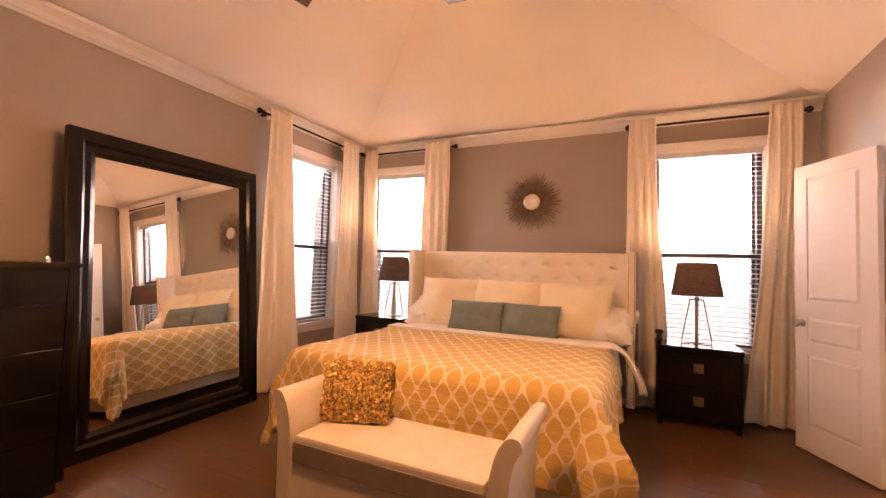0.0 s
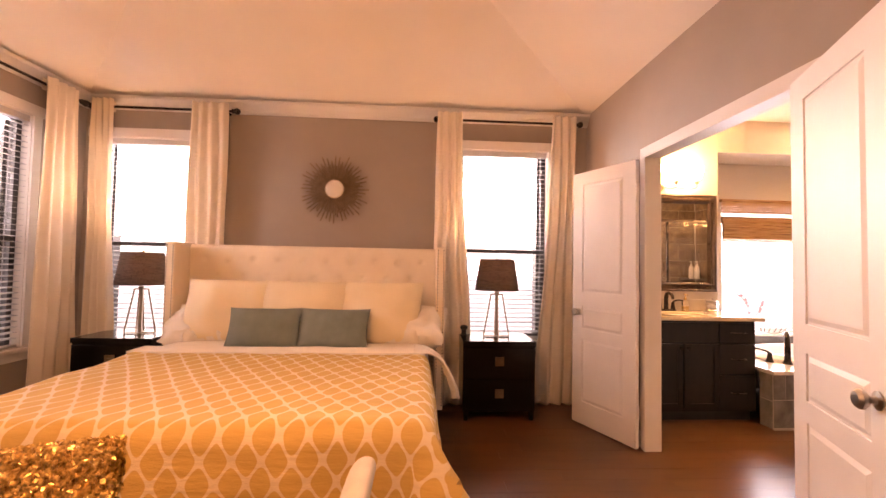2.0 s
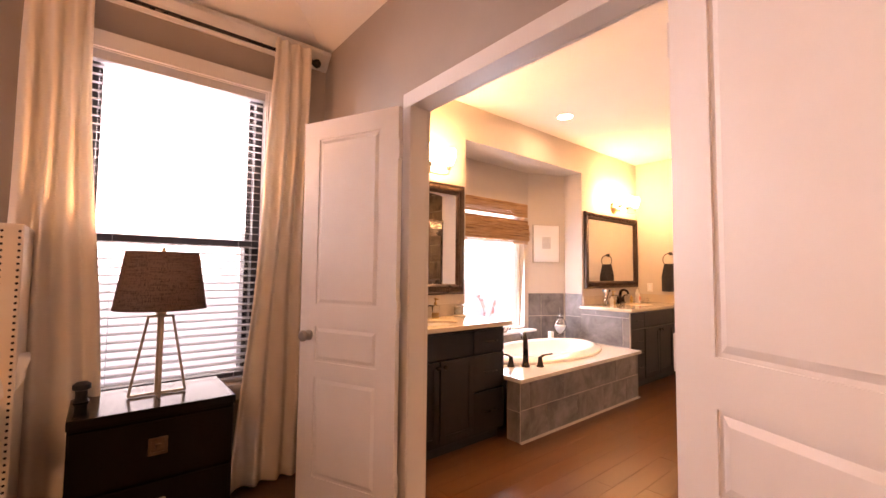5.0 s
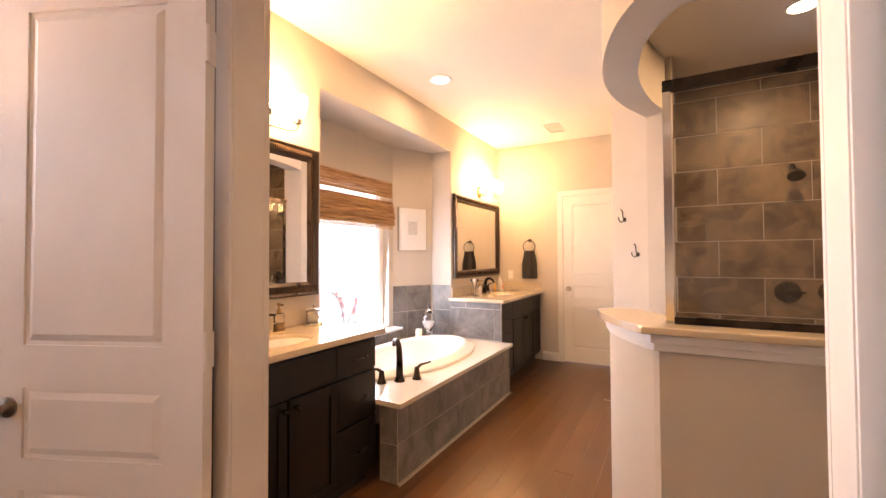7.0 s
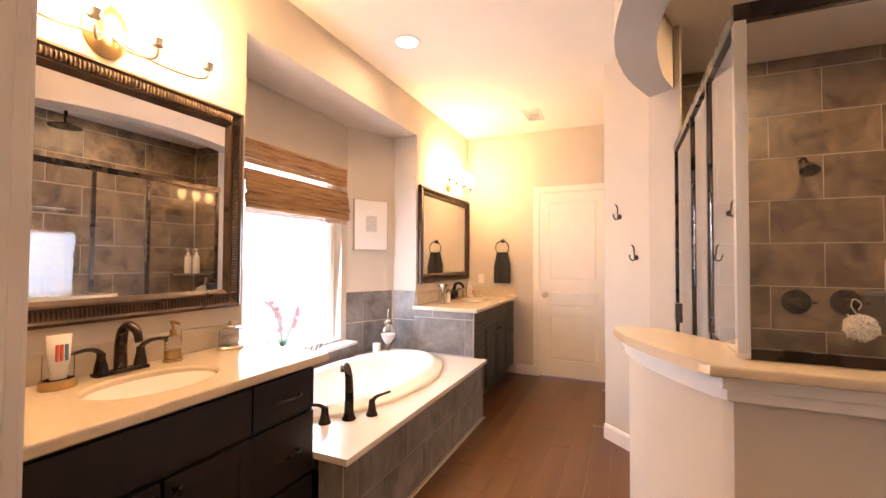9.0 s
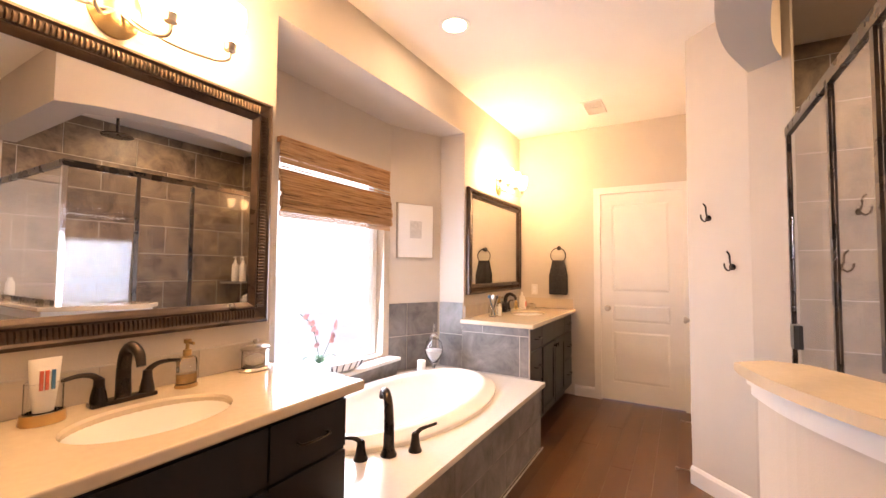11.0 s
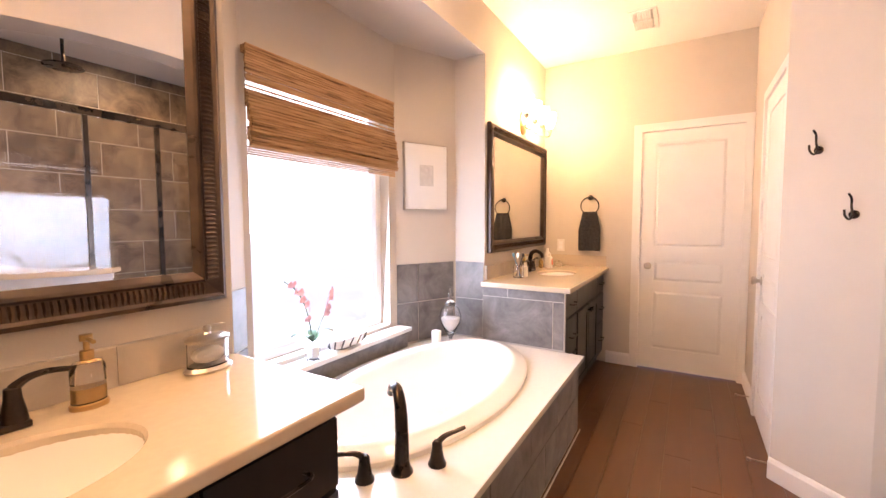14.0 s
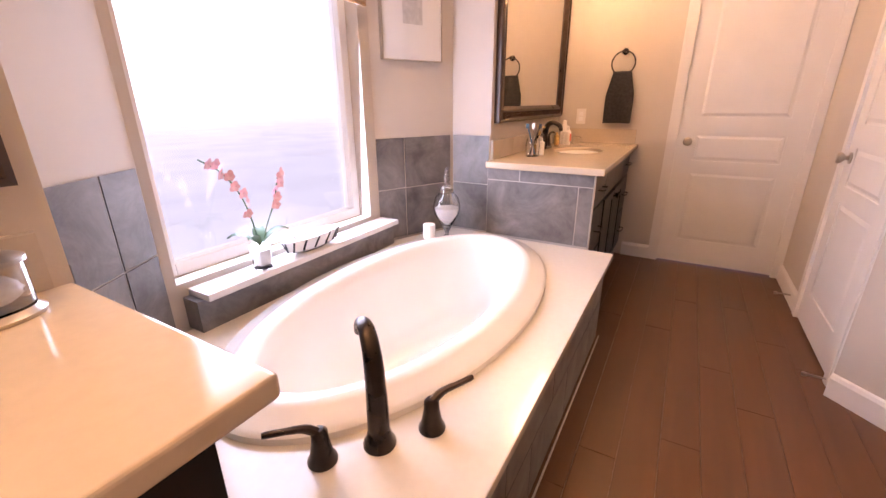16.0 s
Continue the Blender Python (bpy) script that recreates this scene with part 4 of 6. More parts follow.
def nightstand(label):
    n = thing("nightstand", (0, 0, 0), label, "nightstand", "nightstands beside the bed")
    part("body", boxes((-0.298, -0.42, 0.07, 0.298, 0.0, 0.60)), DARKWOOD, n)
    part("top", boxes((-0.302, -0.438, 0.601, 0.302, 0.0, 0.64), bevel=0.004), DARKWOOD, n)
    for z0, z1 in ((0.34, 0.585), (0.085, 0.325)):
        dr = part("drawer", boxes((-0.292, -0.436, z0, 0.292, -0.421, z1), bevel=0.003), DARKWOOD, n)
        zc = (z0 + z1) / 2 + 0.015
        part("pull", boxes((-0.035, -0.441, zc - 0.035, 0.035, -0.4365, zc + 0.035), (-0.035, -0.450, zc - 0.035, 0.035, -0.4415, zc - 0.024), (-0.035, -0.450, zc + 0.024, 0.035, -0.4415, zc + 0.035), (-0.035, -0.450, zc - 0.0235, -0.024, -0.4415, zc + 0.0235), (0.024, -0.450, zc - 0.0235, 0.035, -0.4415, zc + 0.0235), (-0.010, -0.458, zc - 0.010, 0.010, -0.4415, zc + 0.010), bevel=0.002), PULL, dr, "square antique brass pull")
    for x in (-0.27, 0.27):
        for y in (-0.41, -0.02):
            bm = bmesh.new()
            tube(bm, [(x, y, 0.0), (x, y, 0.069)], [0.022, 0.028], 4, True)
            part("leg", bm, DARKWOOD, n)
    return n


def table_lamp(label):
    l = thing("table_lamp", (0, 0, 0), label, "table lamp", "lamps on the nightstands")
    bm = bmesh.new()
    for sx in (-1, 1):
        tube(bm, [(sx * 0.112, 0, 0.0075), (sx * 0.048, 0, 0.375)], 0.0075, 4, True)
        tube(bm, [(sx * 0.112, 0, 0.0075), (sx * 0.013, 0, 0.0075)], 0.0075, 4, True)
        tube(bm, [(sx * 0.052, 0, 0.370), (sx * 0.013, 0, 0.370)], 0.0075, 4, True)
        tube(bm, [(0, sx * 0.085, 0.0075), (0, sx * 0.013, 0.0075)], 0.0075, 4, True)
        tube(bm, [(0, sx * 0.085, 0.0075), (0, sx * 0.036, 0.375)], 0.0075, 4, True)
    box(bm, -0.02, -0.02, 0.378, 0.02, 0.02, 0.392)
    part("frame", bm, GOLDTRIM, l, "open bronze metal frame")
    bm = bmesh.new()
    tube(bm, [(0, 0, 0.0), (0, 0, 0.39)], 0.018, 4, True)
    part("column", bm, GOLDTRIM, l, "square champagne column")
    bm = bmesh.new()
    lathe(bm, [(0.19, 0.405), (0.15, 0.675), (0.147, 0.675), (0.187, 0.405), (0.19, 0.405)], 48)
    part("shade", bm, SHADE, l, "tapered charcoal linen drum shade", True)
    bm = bmesh.new()
    for a in (0, 2.09, 4.19):
        tube(bm, [(0, 0, 0.665), (0.148 * math.cos(a), 0.148 * math.sin(a), 0.672)], 0.002, 5)
    tube(bm, [(0, 0, 0.39), (0, 0, 0.66)], 0.005, 8)
    lathe(bm, [(0.008, 0.66), (0.010, 0.68), (0.004, 0.70), (0, 0.702)], 10)
    part("harp", bm, BRASS, l)
    bm = bmesh.new()
    lathe(bm, [(0.014, 0.42), (0.03, 0.48), (0.028, 0.52), (0, 0.545)], 14)
    part("bulb", bm, BULB_WARM, l, "lit frosted bulb", True)
    return l


n1 = nightstand("black two-drawer nightstand with square brass pulls beside the double door")
n1.matrix_world = pose(0.255, 4.745, 0)
n2 = copy_thing(n1, pose(-2.79, 4.745, 0))
tagged(n2, "black two-drawer nightstand with square brass pulls in the room corner")
l1 = table_lamp("charcoal-shaded metal frame lamp on the nightstand by the door")
l1.matrix_world = pose(0.265, 4.53, 0.64)
l2 = copy_thing(l1, pose(-2.72, 4.53, 0.64, 0, 0, 15))
tagged(l2, "charcoal-shaded metal frame lamp on the nightstand in the corner")
ck = thing("alarm_clock", (-0.01, 4.60, 0.64), "small round black bedside clock on the nightstand", "clock")
bm = bmesh.new()
lathe(bm, [(0.026, 0.0), (0.030, 0.006), (0.022, 0.014), (0.022, 0.05), (0.033, 0.058), (0.033, 0.078), (0.02, 0.088), (0, 0.09)], 20)
part("body", bm, BLACK, ck, "", True)

# ---- sunburst, floor mirror, chest, fan ----
sb = thing("sunburst_mirror", pose(-1.215, NY - 0.012, 1.94, 90, 0, 0), "champagne metal sunburst mirror on the taupe wall above the bed", "wall decoration")
rnd = random.Random(9)
for k in range(96):
    bm = bmesh.new()
    a = 2 * math.pi * k / 96
    r1 = (0.32, 0.235, 0.28, 0.225, 0.30, 0.215)[k % 6] + rnd.uniform(-0.02, 0.015)
    z = rnd.uniform(0.002, 0.02)
    tube(bm, [(0.07 * math.cos(a), 0.07 * math.sin(a), 0.01), (r1 * math.cos(a), r1 * math.sin(a), z)], [0.0028, 0.0062], 4)
    part("ray", bm, RAYS, sb)
bm = bmesh.new()
lathe(bm, [(0.088, 0.0), (0.088, 0.022), (0.080, 0.026), (0.080, 0.020), (0, 0.020)], 40)
part("rim", bm, GOLDTRIM, sb, "", True)
bm = bmesh.new()
lathe(bm, [(0.079, 0.0205), (0.076, 0.023), (0, 0.024)], 40)
part("mirror_disc", bm, mottled("soft_silver_disc", (0.72, 0.68, 0.62), (0.78, 0.74, 0.68), 5, 0.38, 0.9), sb, "round flat mirror disc", True)


def mirror_frame(w, h, bars, mat, th, label):
    """A mitred frame: bars is the section (in from the outer edge, out from the wall)."""
    cs = [(-w / 2, 0), (w / 2, 0), (w / 2, h), (-w / 2, h)]
    for k in range(4):
        a, b = cs[k], cs[(k + 1) % 4]
        da = (b[0] - a[0], b[1] - a[1])
        ln = math.hypot(*da)
        ux, uz = da[0] / ln, da[1] / ln
        nx_, nz_ = -uz, ux
        bm = bmesh.new()
        e0 = [bm.verts.new((a[0] + ux * o + nx_ * o, -d, a[1] + uz * o + nz_ * o)) for o, d in bars]
        e1 = [bm.verts.new((b[0] - ux * o + nx_ * o, -d, b[1] - uz * o + nz_ * o)) for o, d in bars]
        n = len(bars)
        for i in range(n):
            bm.faces.new((e0[i], e0[(i + 1) % n], e1[(i + 1) % n], e1[i]))
        bm.faces.new(e0)
        bm.faces.new(e1)
        part("frame_side", bm, mat, th, label)


fm = thing("floor_mirror", (0, 0, 0), "large leaning floor mirror in a wide espresso wood frame", "mirror")
mirror_frame(1.39, 2.0, [(0, 0), (0, 0.045), (0.075, 0.045), (0.095, 0.030), (0.125, 0.030), (0.155, 0.016), (0.155, 0)], DARKWOOD, fm, "espresso wood frame bar")
fm.matrix_world = Matrix.Translation((-3.20, 2.385, 0.004)) @ Matrix.Rotation(radians(92.5), 4, "Z") @ Matrix.Rotation(radians(-4.2), 4, "X")
part("mirror_glass", boxes((-0.555, -0.012, 0.14, 0.555, -0.006, 1.86)), MIRROR, fm, "bevelled mirror glass")
part("backing", boxes((-0.66, -0.002, 0.02, 0.66, 0.006, 1.98)), DARKWOOD, fm)
ch = thing("chest_of_drawers", (-2.85, 0, 0), "tall espresso chest of drawers beside the floor mirror", "chest")
part("body", boxes((-0.50, 0.66, 0.06, -0.022, 1.60, 1.15)), DARKWOOD, ch)
part("top", boxes((-0.52, 0.64, 1.151, 0.0, 1.625, 1.18), bevel=0.004), DARKWOOD, ch)
part("plinth", boxes((-0.49, 0.68, 0.0, -0.03, 1.58, 0.059)), DARKWOOD, ch)
part("side_post", boxes((-0.021, 1.565, 0.06, -0.006, 1.60, 1.15)), DARKWOOD, ch)
part("side_post", boxes((-0.021, 0.66, 0.06, -0.006, 0.695, 1.15)), DARKWOOD, ch)
for z0, z1 in ((0.07, 0.29), (0.295, 0.515), (0.52, 0.74), (0.745, 0.965), (0.97, 1.14)):
    part("drawer", boxes((-0.0215, 0.70, z0, -0.004, 1.56, z1), bevel=0.003), DARKWOOD, ch)
can = thing("candle_lamp", (-2.93, 1.50, 1.18), "tiny lit candle glass on top of the chest", "candle")
bm = bmesh.new()
lathe(bm, [(0.012, 0), (0.014, 0.02), (0.012, 0.022), (0.010, 0.004), (0, 0.004)], 14)
part("cup", bm, NICKEL, can, "", True)
bm = bmesh.new()
lathe(bm, [(0.004, 0.006), (0.006, 0.014), (0, 0.028)], 8)
part("flame", bm, CAN, can, "small bright flame", True)

fan = thing("ceiling_fan", (-1.13, 1.55, -0.118), "dark wooden ceiling fan hanging from the vaulted ceiling", "ceiling fan")
bm = bmesh.new()
lathe(bm, [(0.014, 2.72), (0.014, 3.36), (0.07, 3.38), (0.07, 3.485)], 20)
part("downrod", bm, BRONZE, fan, "", True)
bm = bmesh.new()
lathe(bm, [(0.03, 2.54), (0.11, 2.58), (0.13, 2.66), (0.10, 2.71), (0.03, 2.73)], 28)
part("motor", bm, BRONZE, fan, "", True)
for k in range(5):
    a = radians(77 + 72 * k)
    bm = boxes((0.16, -0.065, -0.004, 0.66, 0.065, 0.004), bevel=0.003)
    for v in bm.verts:
        if v.co.x > 0.64:
            v.co.y *= 0.8
    bl = part("blade", bm, BLADE, fan, "dark wood fan blade")
    bl.matrix_basis = Matrix.Translation((0, 0, 2.60)) @ Matrix.Rotation(a, 4, "Z") @ Matrix.Rotation(radians(12), 4, "X")
    br = part("blade_iron", boxes((0.10, -0.02, -0.012, 0.24, 0.02, -0.005)), BRONZE, fan)
    br.matrix_basis = Matrix.Translation((0, 0, 2.60)) @ Matrix.Rotation(a, 4, "Z") @ Matrix.Rotation(radians(12), 4, "X")
bm = bmesh.new()
lathe(bm, [(0, 2.42), (0.06, 2.43), (0.10, 2.47), (0.115, 2.53), (0.03, 2.54)], 28)
part("light_bowl", bm, glowing("lit_bowl", (1.0, 0.72, 0.42), 3.0), fan, "lit frosted glass bowl", True)

# ---- bathroom: bulkhead, half wall, shower ----


def smooth_line(pts, steps=6):
    return [(p.x, p.y) for p in arc([(x, y, 0) for x, y in pts], steps)]


OUTER = smooth_line([(3.97, 2.895), (3.60, 3.03), (3.20, 3.09), (2.82, 3.05), (2.50, 2.95), (2.28, 2.82)])
INNER = smooth_line([(3.87, 2.77), (3.60, 2.85), (3.20, 2.90), (2.86, 2.87), (2.64, 2.80), (2.48, 2.70)])
bm = bmesh.new()
prism(bm, OUTER + [(2.28, 1.30), (2.48, 1.30)] + INNER[::-1], 2.34, BC)
structure("shower_bulkhead", bm, BATHPAINT, "painted curved bulkhead over the shower entrance")
CURVE = smooth_line([(2.27, 2.82), (2.42, 2.92), (2.60, 3.01), (2.79, 3.06)], 5)


def knee(off):
    return [(x - off * 0.7 if i == 0 else x - off * 0.45, y + off * 0.9) for i, (x, y) in enumerate(CURVE)]


def knee_wall(off, z0, z1, mat, name, bev=0.0):
    pts = [(2.27 - off, 1.301)] + knee(off)[0:]
    end = [(2.82 + off, 3.00), (2.80 + off, 2.90), (2.52, 2.70), (2.52, 1.301)]
    bm = bmesh.new()
    poly = pts + end
    prism(bm, poly[::-1], z0, z1)
    if bev:
        es = [e for e in bm.edges if abs(e.verts[0].co.z - e.verts[1].co.z) < 1e-4]
        bmesh.ops.bevel(bm, geom=es, offset=bev, segments=3, affect="EDGES", profile=0.6)
    return part(name, bm, mat, None)


hwl = knee_wall(-0.03, 0, 0.918, BATHPAINT, "half_wall")
tagged(hwl, "painted curved half wall in front of the shower glass", kind="structure")
p = knee_wall(-0.012, 0.9185, 0.950, WHITE, "half_wall_trim", 0.006)
tagged(p, "white painted moulding under the half wall cap", kind="structure")
p = knee_wall(0.0, 0.9505, 0.984, WHITE, "half_wall_trim", 0.004)
tagged(p, "white painted moulding under the half wall cap", kind="structure")
p = knee_wall(0.035, 0.9845, 1.015, STONE, "half_wall_cap", 0.010)
tagged(p, "cream quartz cap on the half wall", kind="structure")

tw_e = structure("shower_wall_east", boxes((4.652, 1.16, 0, 4.8, 2.734, BC)), GROUT)
tw_s = structure("shower_wall_south", boxes((2.40, 1.16, 0, 4.651, 1.288, BC)), GROUT)
structure("passage_wall", boxes((BW, 1.16, 0, 1.54, 1.30, BC), (2.29, 1.16, 0, 2.399, 1.30, BC), (1.54, 1.16, 2.04, 2.29, 1.30, BC)), BATHPAINT)
casing("door_casing", 1.54, 2.29, 2.04, 1.30, "x", 1)
tw_n = structure("shower_wall_north", boxes((3.872, 2.724, 0, 4.651, 2.734, BC)), GROUT)
structure("shower_floor", boxes((2.53, 1.29, -0.001, 4.65, 2.65, 0.02)), TILE_GREY)
structure("shower_curb", boxes((2.82, 2.69, 0, 3.87, 2.80, 0.11), bevel=0.006), STONE)

# glass enclosure
en = thing("shower_enclosure", (0, 0, 0), "clear glass shower enclosure with dark bronze framing", "shower")
Z0, Z1, GX, GY = 1.016, 1.985, 2.37, 2.755
part("top_rail", boxes((GX - 0.015, 1.30, Z1 - 0.045, GX + 0.015, GY + 0.015, Z1)), BRONZE, en, "dark bronze top rail")
part("bottom_rail", boxes((GX - 0.013, 1.30, Z0, GX + 0.013, GY - 0.016, Z0 + 0.028)), BRONZE, en, "dark bronze bottom rail")
part("top_rail", boxes((GX + 0.016, GY - 0.013, Z1 - 0.045, 3.869, GY + 0.013, Z1)), BRONZE, en, "dark bronze top rail")
part("corner_post", boxes((GX - 0.014, GY - 0.015, Z0, GX + 0.014, GY + 0.014, Z1 - 0.046)), CHROME, en, "polished corner post")
for x in (2.80, 3.20, 3.845):
    part("post", boxes((x - 0.013, GY - 0.012, 0.112 if x > 2.85 else Z0, x + 0.013, GY + 0.012, Z1 - 0.046)), BRONZE, en, "dark bronze post")
part("glass_panel", boxes((GX - 0.003, 1.31, Z0 + 0.029, GX + 0.003, GY - 0.016, Z1 - 0.046)), GLASS, en, "clear fixed glass panel").visible_shadow = False
part("glass_panel", boxes((GX + 0.015, GY - 0.003, Z0, 2.786, GY + 0.003, Z1 - 0.046)), GLASS, en, "clear fixed glass panel").visible_shadow = False
part("glass_panel", boxes((2.814, GY - 0.003, 0.112, 3.186, GY + 0.003, Z1 - 0.046)), GLASS, en, "clear fixed glass panel").visible_shadow = False
gd = part("glass_door", boxes((3.215, GY - 0.003, 0.13, 3.825, GY + 0.003, Z1 - 0.05)), GLASS, en, "clear glass shower door")
gd.visible_shadow = False
for z in (0.98, 0.35):
    part("hinge", boxes((3.76, GY - 0.02, z - 0.06, 3.835, GY + 0.02, z + 0.05), bevel=0.003), BLACK, en, "black door hinge")

# shower fittings
for z, y, nm in ((1.93, 1.92, "shower_head"),):
    sh = thing("wall_shower", (4.64, y, z), "bronze wall shower head on the brown tile wall", "shower head")
    bm = bmesh.new()
    tube(bm, arc([(0, 0, 0.05), (-0.06, 0, 0.06), (-0.11, 0, 0.03), (-0.14, 0, -0.01)], 4), 0.010, 10)
    part("arm", bm, BRONZE, sh, "", True)
    bm = bmesh.new()
    lathe(bm, [(0.015, 0.03), (0.025, 0.02), (0.055, -0.02), (0.055, -0.035), (0, -0.038)], 24)
    h = part("head", bm, BRONZE, sh, "", True)
    h.matrix_basis = pose(-0.15, 0, -0.02, 0, 35, 0)
rh = thing("rain_shower_head", (2.97, 1.94, 2.44), "round bronze rain shower head hanging from the ceiling", "shower head")
bm = bmesh.new()
lathe(bm, [(0.012, 0.285), (0.012, 0.03), (0.03, 0.02), (0.12, 0.005), (0.12, -0.006), (0, -0.006)], 32)
part("head", bm, BRONZE, rh, "", True)
for y, zz, txt in ((1.955, 1.0, "round bronze shower valve with a lever handle on the tiles"), (1.69, 1.01, "round bronze shower valve behind the hanging bath puff")):
    va = thing("shower_valve", pose(4.64, y, zz, 0, -90, 0), txt, "shower valve", "valves in the shower")
    bm = bmesh.new()
    lathe(bm, [(0.085, 0), (0.085, 0.006), (0.07, 0.014), (0.03, 0.02), (0.028, 0.05), (0.02, 0.06), (0, 0.06)], 32)
    part("plate", bm, BRONZE, va, "", True)
    bm = bmesh.new()
    tube(bm, arc([(0, 0, 0.05), (0, -0.04, 0.055), (0, -0.10, 0.05)], 4), 0.010, 8)
    part("lever", bm, BRONZE, va, "", True)
pf = thing("bath_puff", (4.50, 1.67, 0.86), "white net bath puff hanging from the shower valve", "bath puff")
bm = bmesh.new()
bmesh.ops.create_icosphere(bm, subdivisions=5, radius=0.075)
for v in bm.verts:
    n = v.co.normalized()
    v.co = n * (0.075 + 0.030 * noise.noise(n * 9) + 0.014 * noise.noise(n * 23))
part("net", bm, SHEET, pf, "ruffled white netting", True)
bm = bmesh.new()
tube(bm, arc([(0, 0, 0.06), (0.01, 0.04, 0.13), (0.03, 0.02, 0.18), (0.04, -0.02, 0.15), (0.05, -0.01, 0.11)], 5), 0.004, 6)
part("loop", bm, SHEET, pf, "", True)
sf = thing("corner_shelf", (0, 0, 0), "grey stone corner shelf in the tiled shower", "shelf")
bm = bmesh.new()
prism(bm, [(4.63, 1.31), (4.63, 1.62), (4.52, 1.56), (4.42, 1.46), (4.35, 1.31)], 1.065, 1.09)
part("slab", bm, TILE_GREY, sf)
for k, (x, y) in enumerate(((4.53, 1.495), (4.50, 1.385))):
    bt = thing("pump_bottle", pose(x, y, 1.09, 0, 0, 160), "tall white pump bottle on the shower corner shelf", "bottle", "bottles in the shower")
    bm = bmesh.new()
    lathe(bm, [(0.036, 0), (0.040, 0.01), (0.040, 0.19), (0.034, 0.215), (0.016, 0.232), (0.014, 0.245), (0, 0.245)], 24)
    part("bottle", bm, SHEET, bt, "", True)
    bm = bmesh.new()
    lathe(bm, [(0.018, 0.246), (0.018, 0.262), (0.006, 0.266), (0.006, 0.30), (0.012, 0.302), (0.012, 0.312), (0, 0.313)], 12)
    tube(bm, [(0, 0, 0.306), (0.05, 0, 0.300)], 0.006, 6)
    part("pump", bm, SHEET, bt, "white pump top", True)
    part("label", boxes((0.0385, -0.02, 0.06, 0.041, 0.02, 0.14)), PAPER, bt, "pale printed label")
for y, z, txt in ((1.42, 1.016, "short white bottle standing on the half wall inside the glass"),):
    bt = thing("shampoo_bottle", (2.47, y, z), txt, "bottle")
    bm = bmesh.new()
    lathe(bm, [(0.028, 0), (0.030, 0.01), (0.030, 0.11), (0.016, 0.13), (0.016, 0.155), (0, 0.155)], 20)
    part("bottle", bm, SHEET, bt, "", True)

# robe hooks on the angled wall
hd = Vector((-0.707, 0.707, 0))
for k, (f, z, txt) in enumerate(((0.371, 1.61, "bronze double robe hook, the upper of two"), (0.732, 1.325, "bronze double robe hook, the lower of two"))):
    q = Vector((4.25, 3.18, 0)).lerp(Vector((3.97, 2.90, 0)), f)
    hk = thing("robe_hook", Matrix.Translation((q.x, q.y, z - 0.025)) @ Matrix.Rotation(math.atan2(hd.x, -hd.y), 4, "Z"), txt, "hook", "robe hooks")
    bm = bmesh.new()
    lathe(bm, [(0.018, 0), (0.018, 0.006), (0.010, 0.010), (0, 0.010)], 16)
    pl = part("plate", bm, BRONZE, hk, "", True)
    pl.matrix_basis = pose(0, 0, 0, 90, 0, 0)
    bm = bmesh.new()
    tube(bm, arc([(0, -0.008, 0.0), (0, -0.03, -0.02), (0, -0.055, -0.005), (0, -0.060, 0.02)], 4), 0.0045, 8)
    tube(bm, arc([(0, -0.008, 0.0), (0, -0.02, 0.03), (0, -0.022, 0.065), (0, -0.04, 0.085)], 4), 0.0045, 8)
    part("prongs", bm, BRONZE, hk, "", True)

# ---- bathtub ----
DK = 0.465
TCX, TCY, TA, TB = 3.40, 4.66, 0.80, 0.44


def tub_deck():
    """The stone deck as a slab with an oval hole."""
    bm = bmesh.new()
    outer = [(2.40, 4.08), (4.26, 4.08), (4.26, 4.745), (4.29, 4.745), (4.29, 4.985), (3.86, 5.18), (2.81, 5.18), (2.49, 4.985), (2.49, 4.745), (2.40, 4.745)]
    n = 96

    def ray(a):
        c, s_ = math.cos(a), math.sin(a)
        best = None
        for i in range(len(outer)):
            (x0, y0), (x1, y1) = outer[i], outer[(i + 1) % len(outer)]
            den = c * (y1 - y0) - s_ * (x1 - x0)
            if abs(den) < 1e-9:
                continue
            t = ((x0 - TCX) * (y1 - y0) - (y0 - TCY) * (x1 - x0)) / den
            u = ((x0 - TCX) * s_ - (y0 - TCY) * c) / den
            if t > 0 and -1e-6 <= u <= 1 + 1e-6 and (best is None or t > best):
                best = t
        return (TCX + c * best, TCY + s_ * best)
    angs = sorted([2 * math.pi * k / n for k in range(n)] + [math.atan2(y - TCY, x - TCX) % (2 * math.pi) for x, y in outer])
    rings = []
    for z in (DK, DK - 0.03):
        o = [bm.verts.new((*ray(a), z)) for a in angs]
        i = [bm.verts.new((TCX + (TA - 0.03) * math.cos(a), TCY + (TB - 0.03) * math.sin(a), z)) for a in angs]
        rings.append((o, i))
    m = len(angs)
    for k in range(m):
        j = (k + 1) % m
        bm.faces.new((rings[0][1][k], rings[0][0][k], rings[0][0][j], rings[0][1][j]))
        bm.faces.new((rings[1][1][k], rings[1][1][j], rings[1][0][j], rings[1][0][k]))
        bm.faces.new((rings[0][0][k], rings[1][0][k], rings[1][0][j], rings[0][0][j]))
        bm.faces.new((rings[0][1][k], rings[0][1][j], rings[1][1][j], rings[1][1][k]))
    return bm


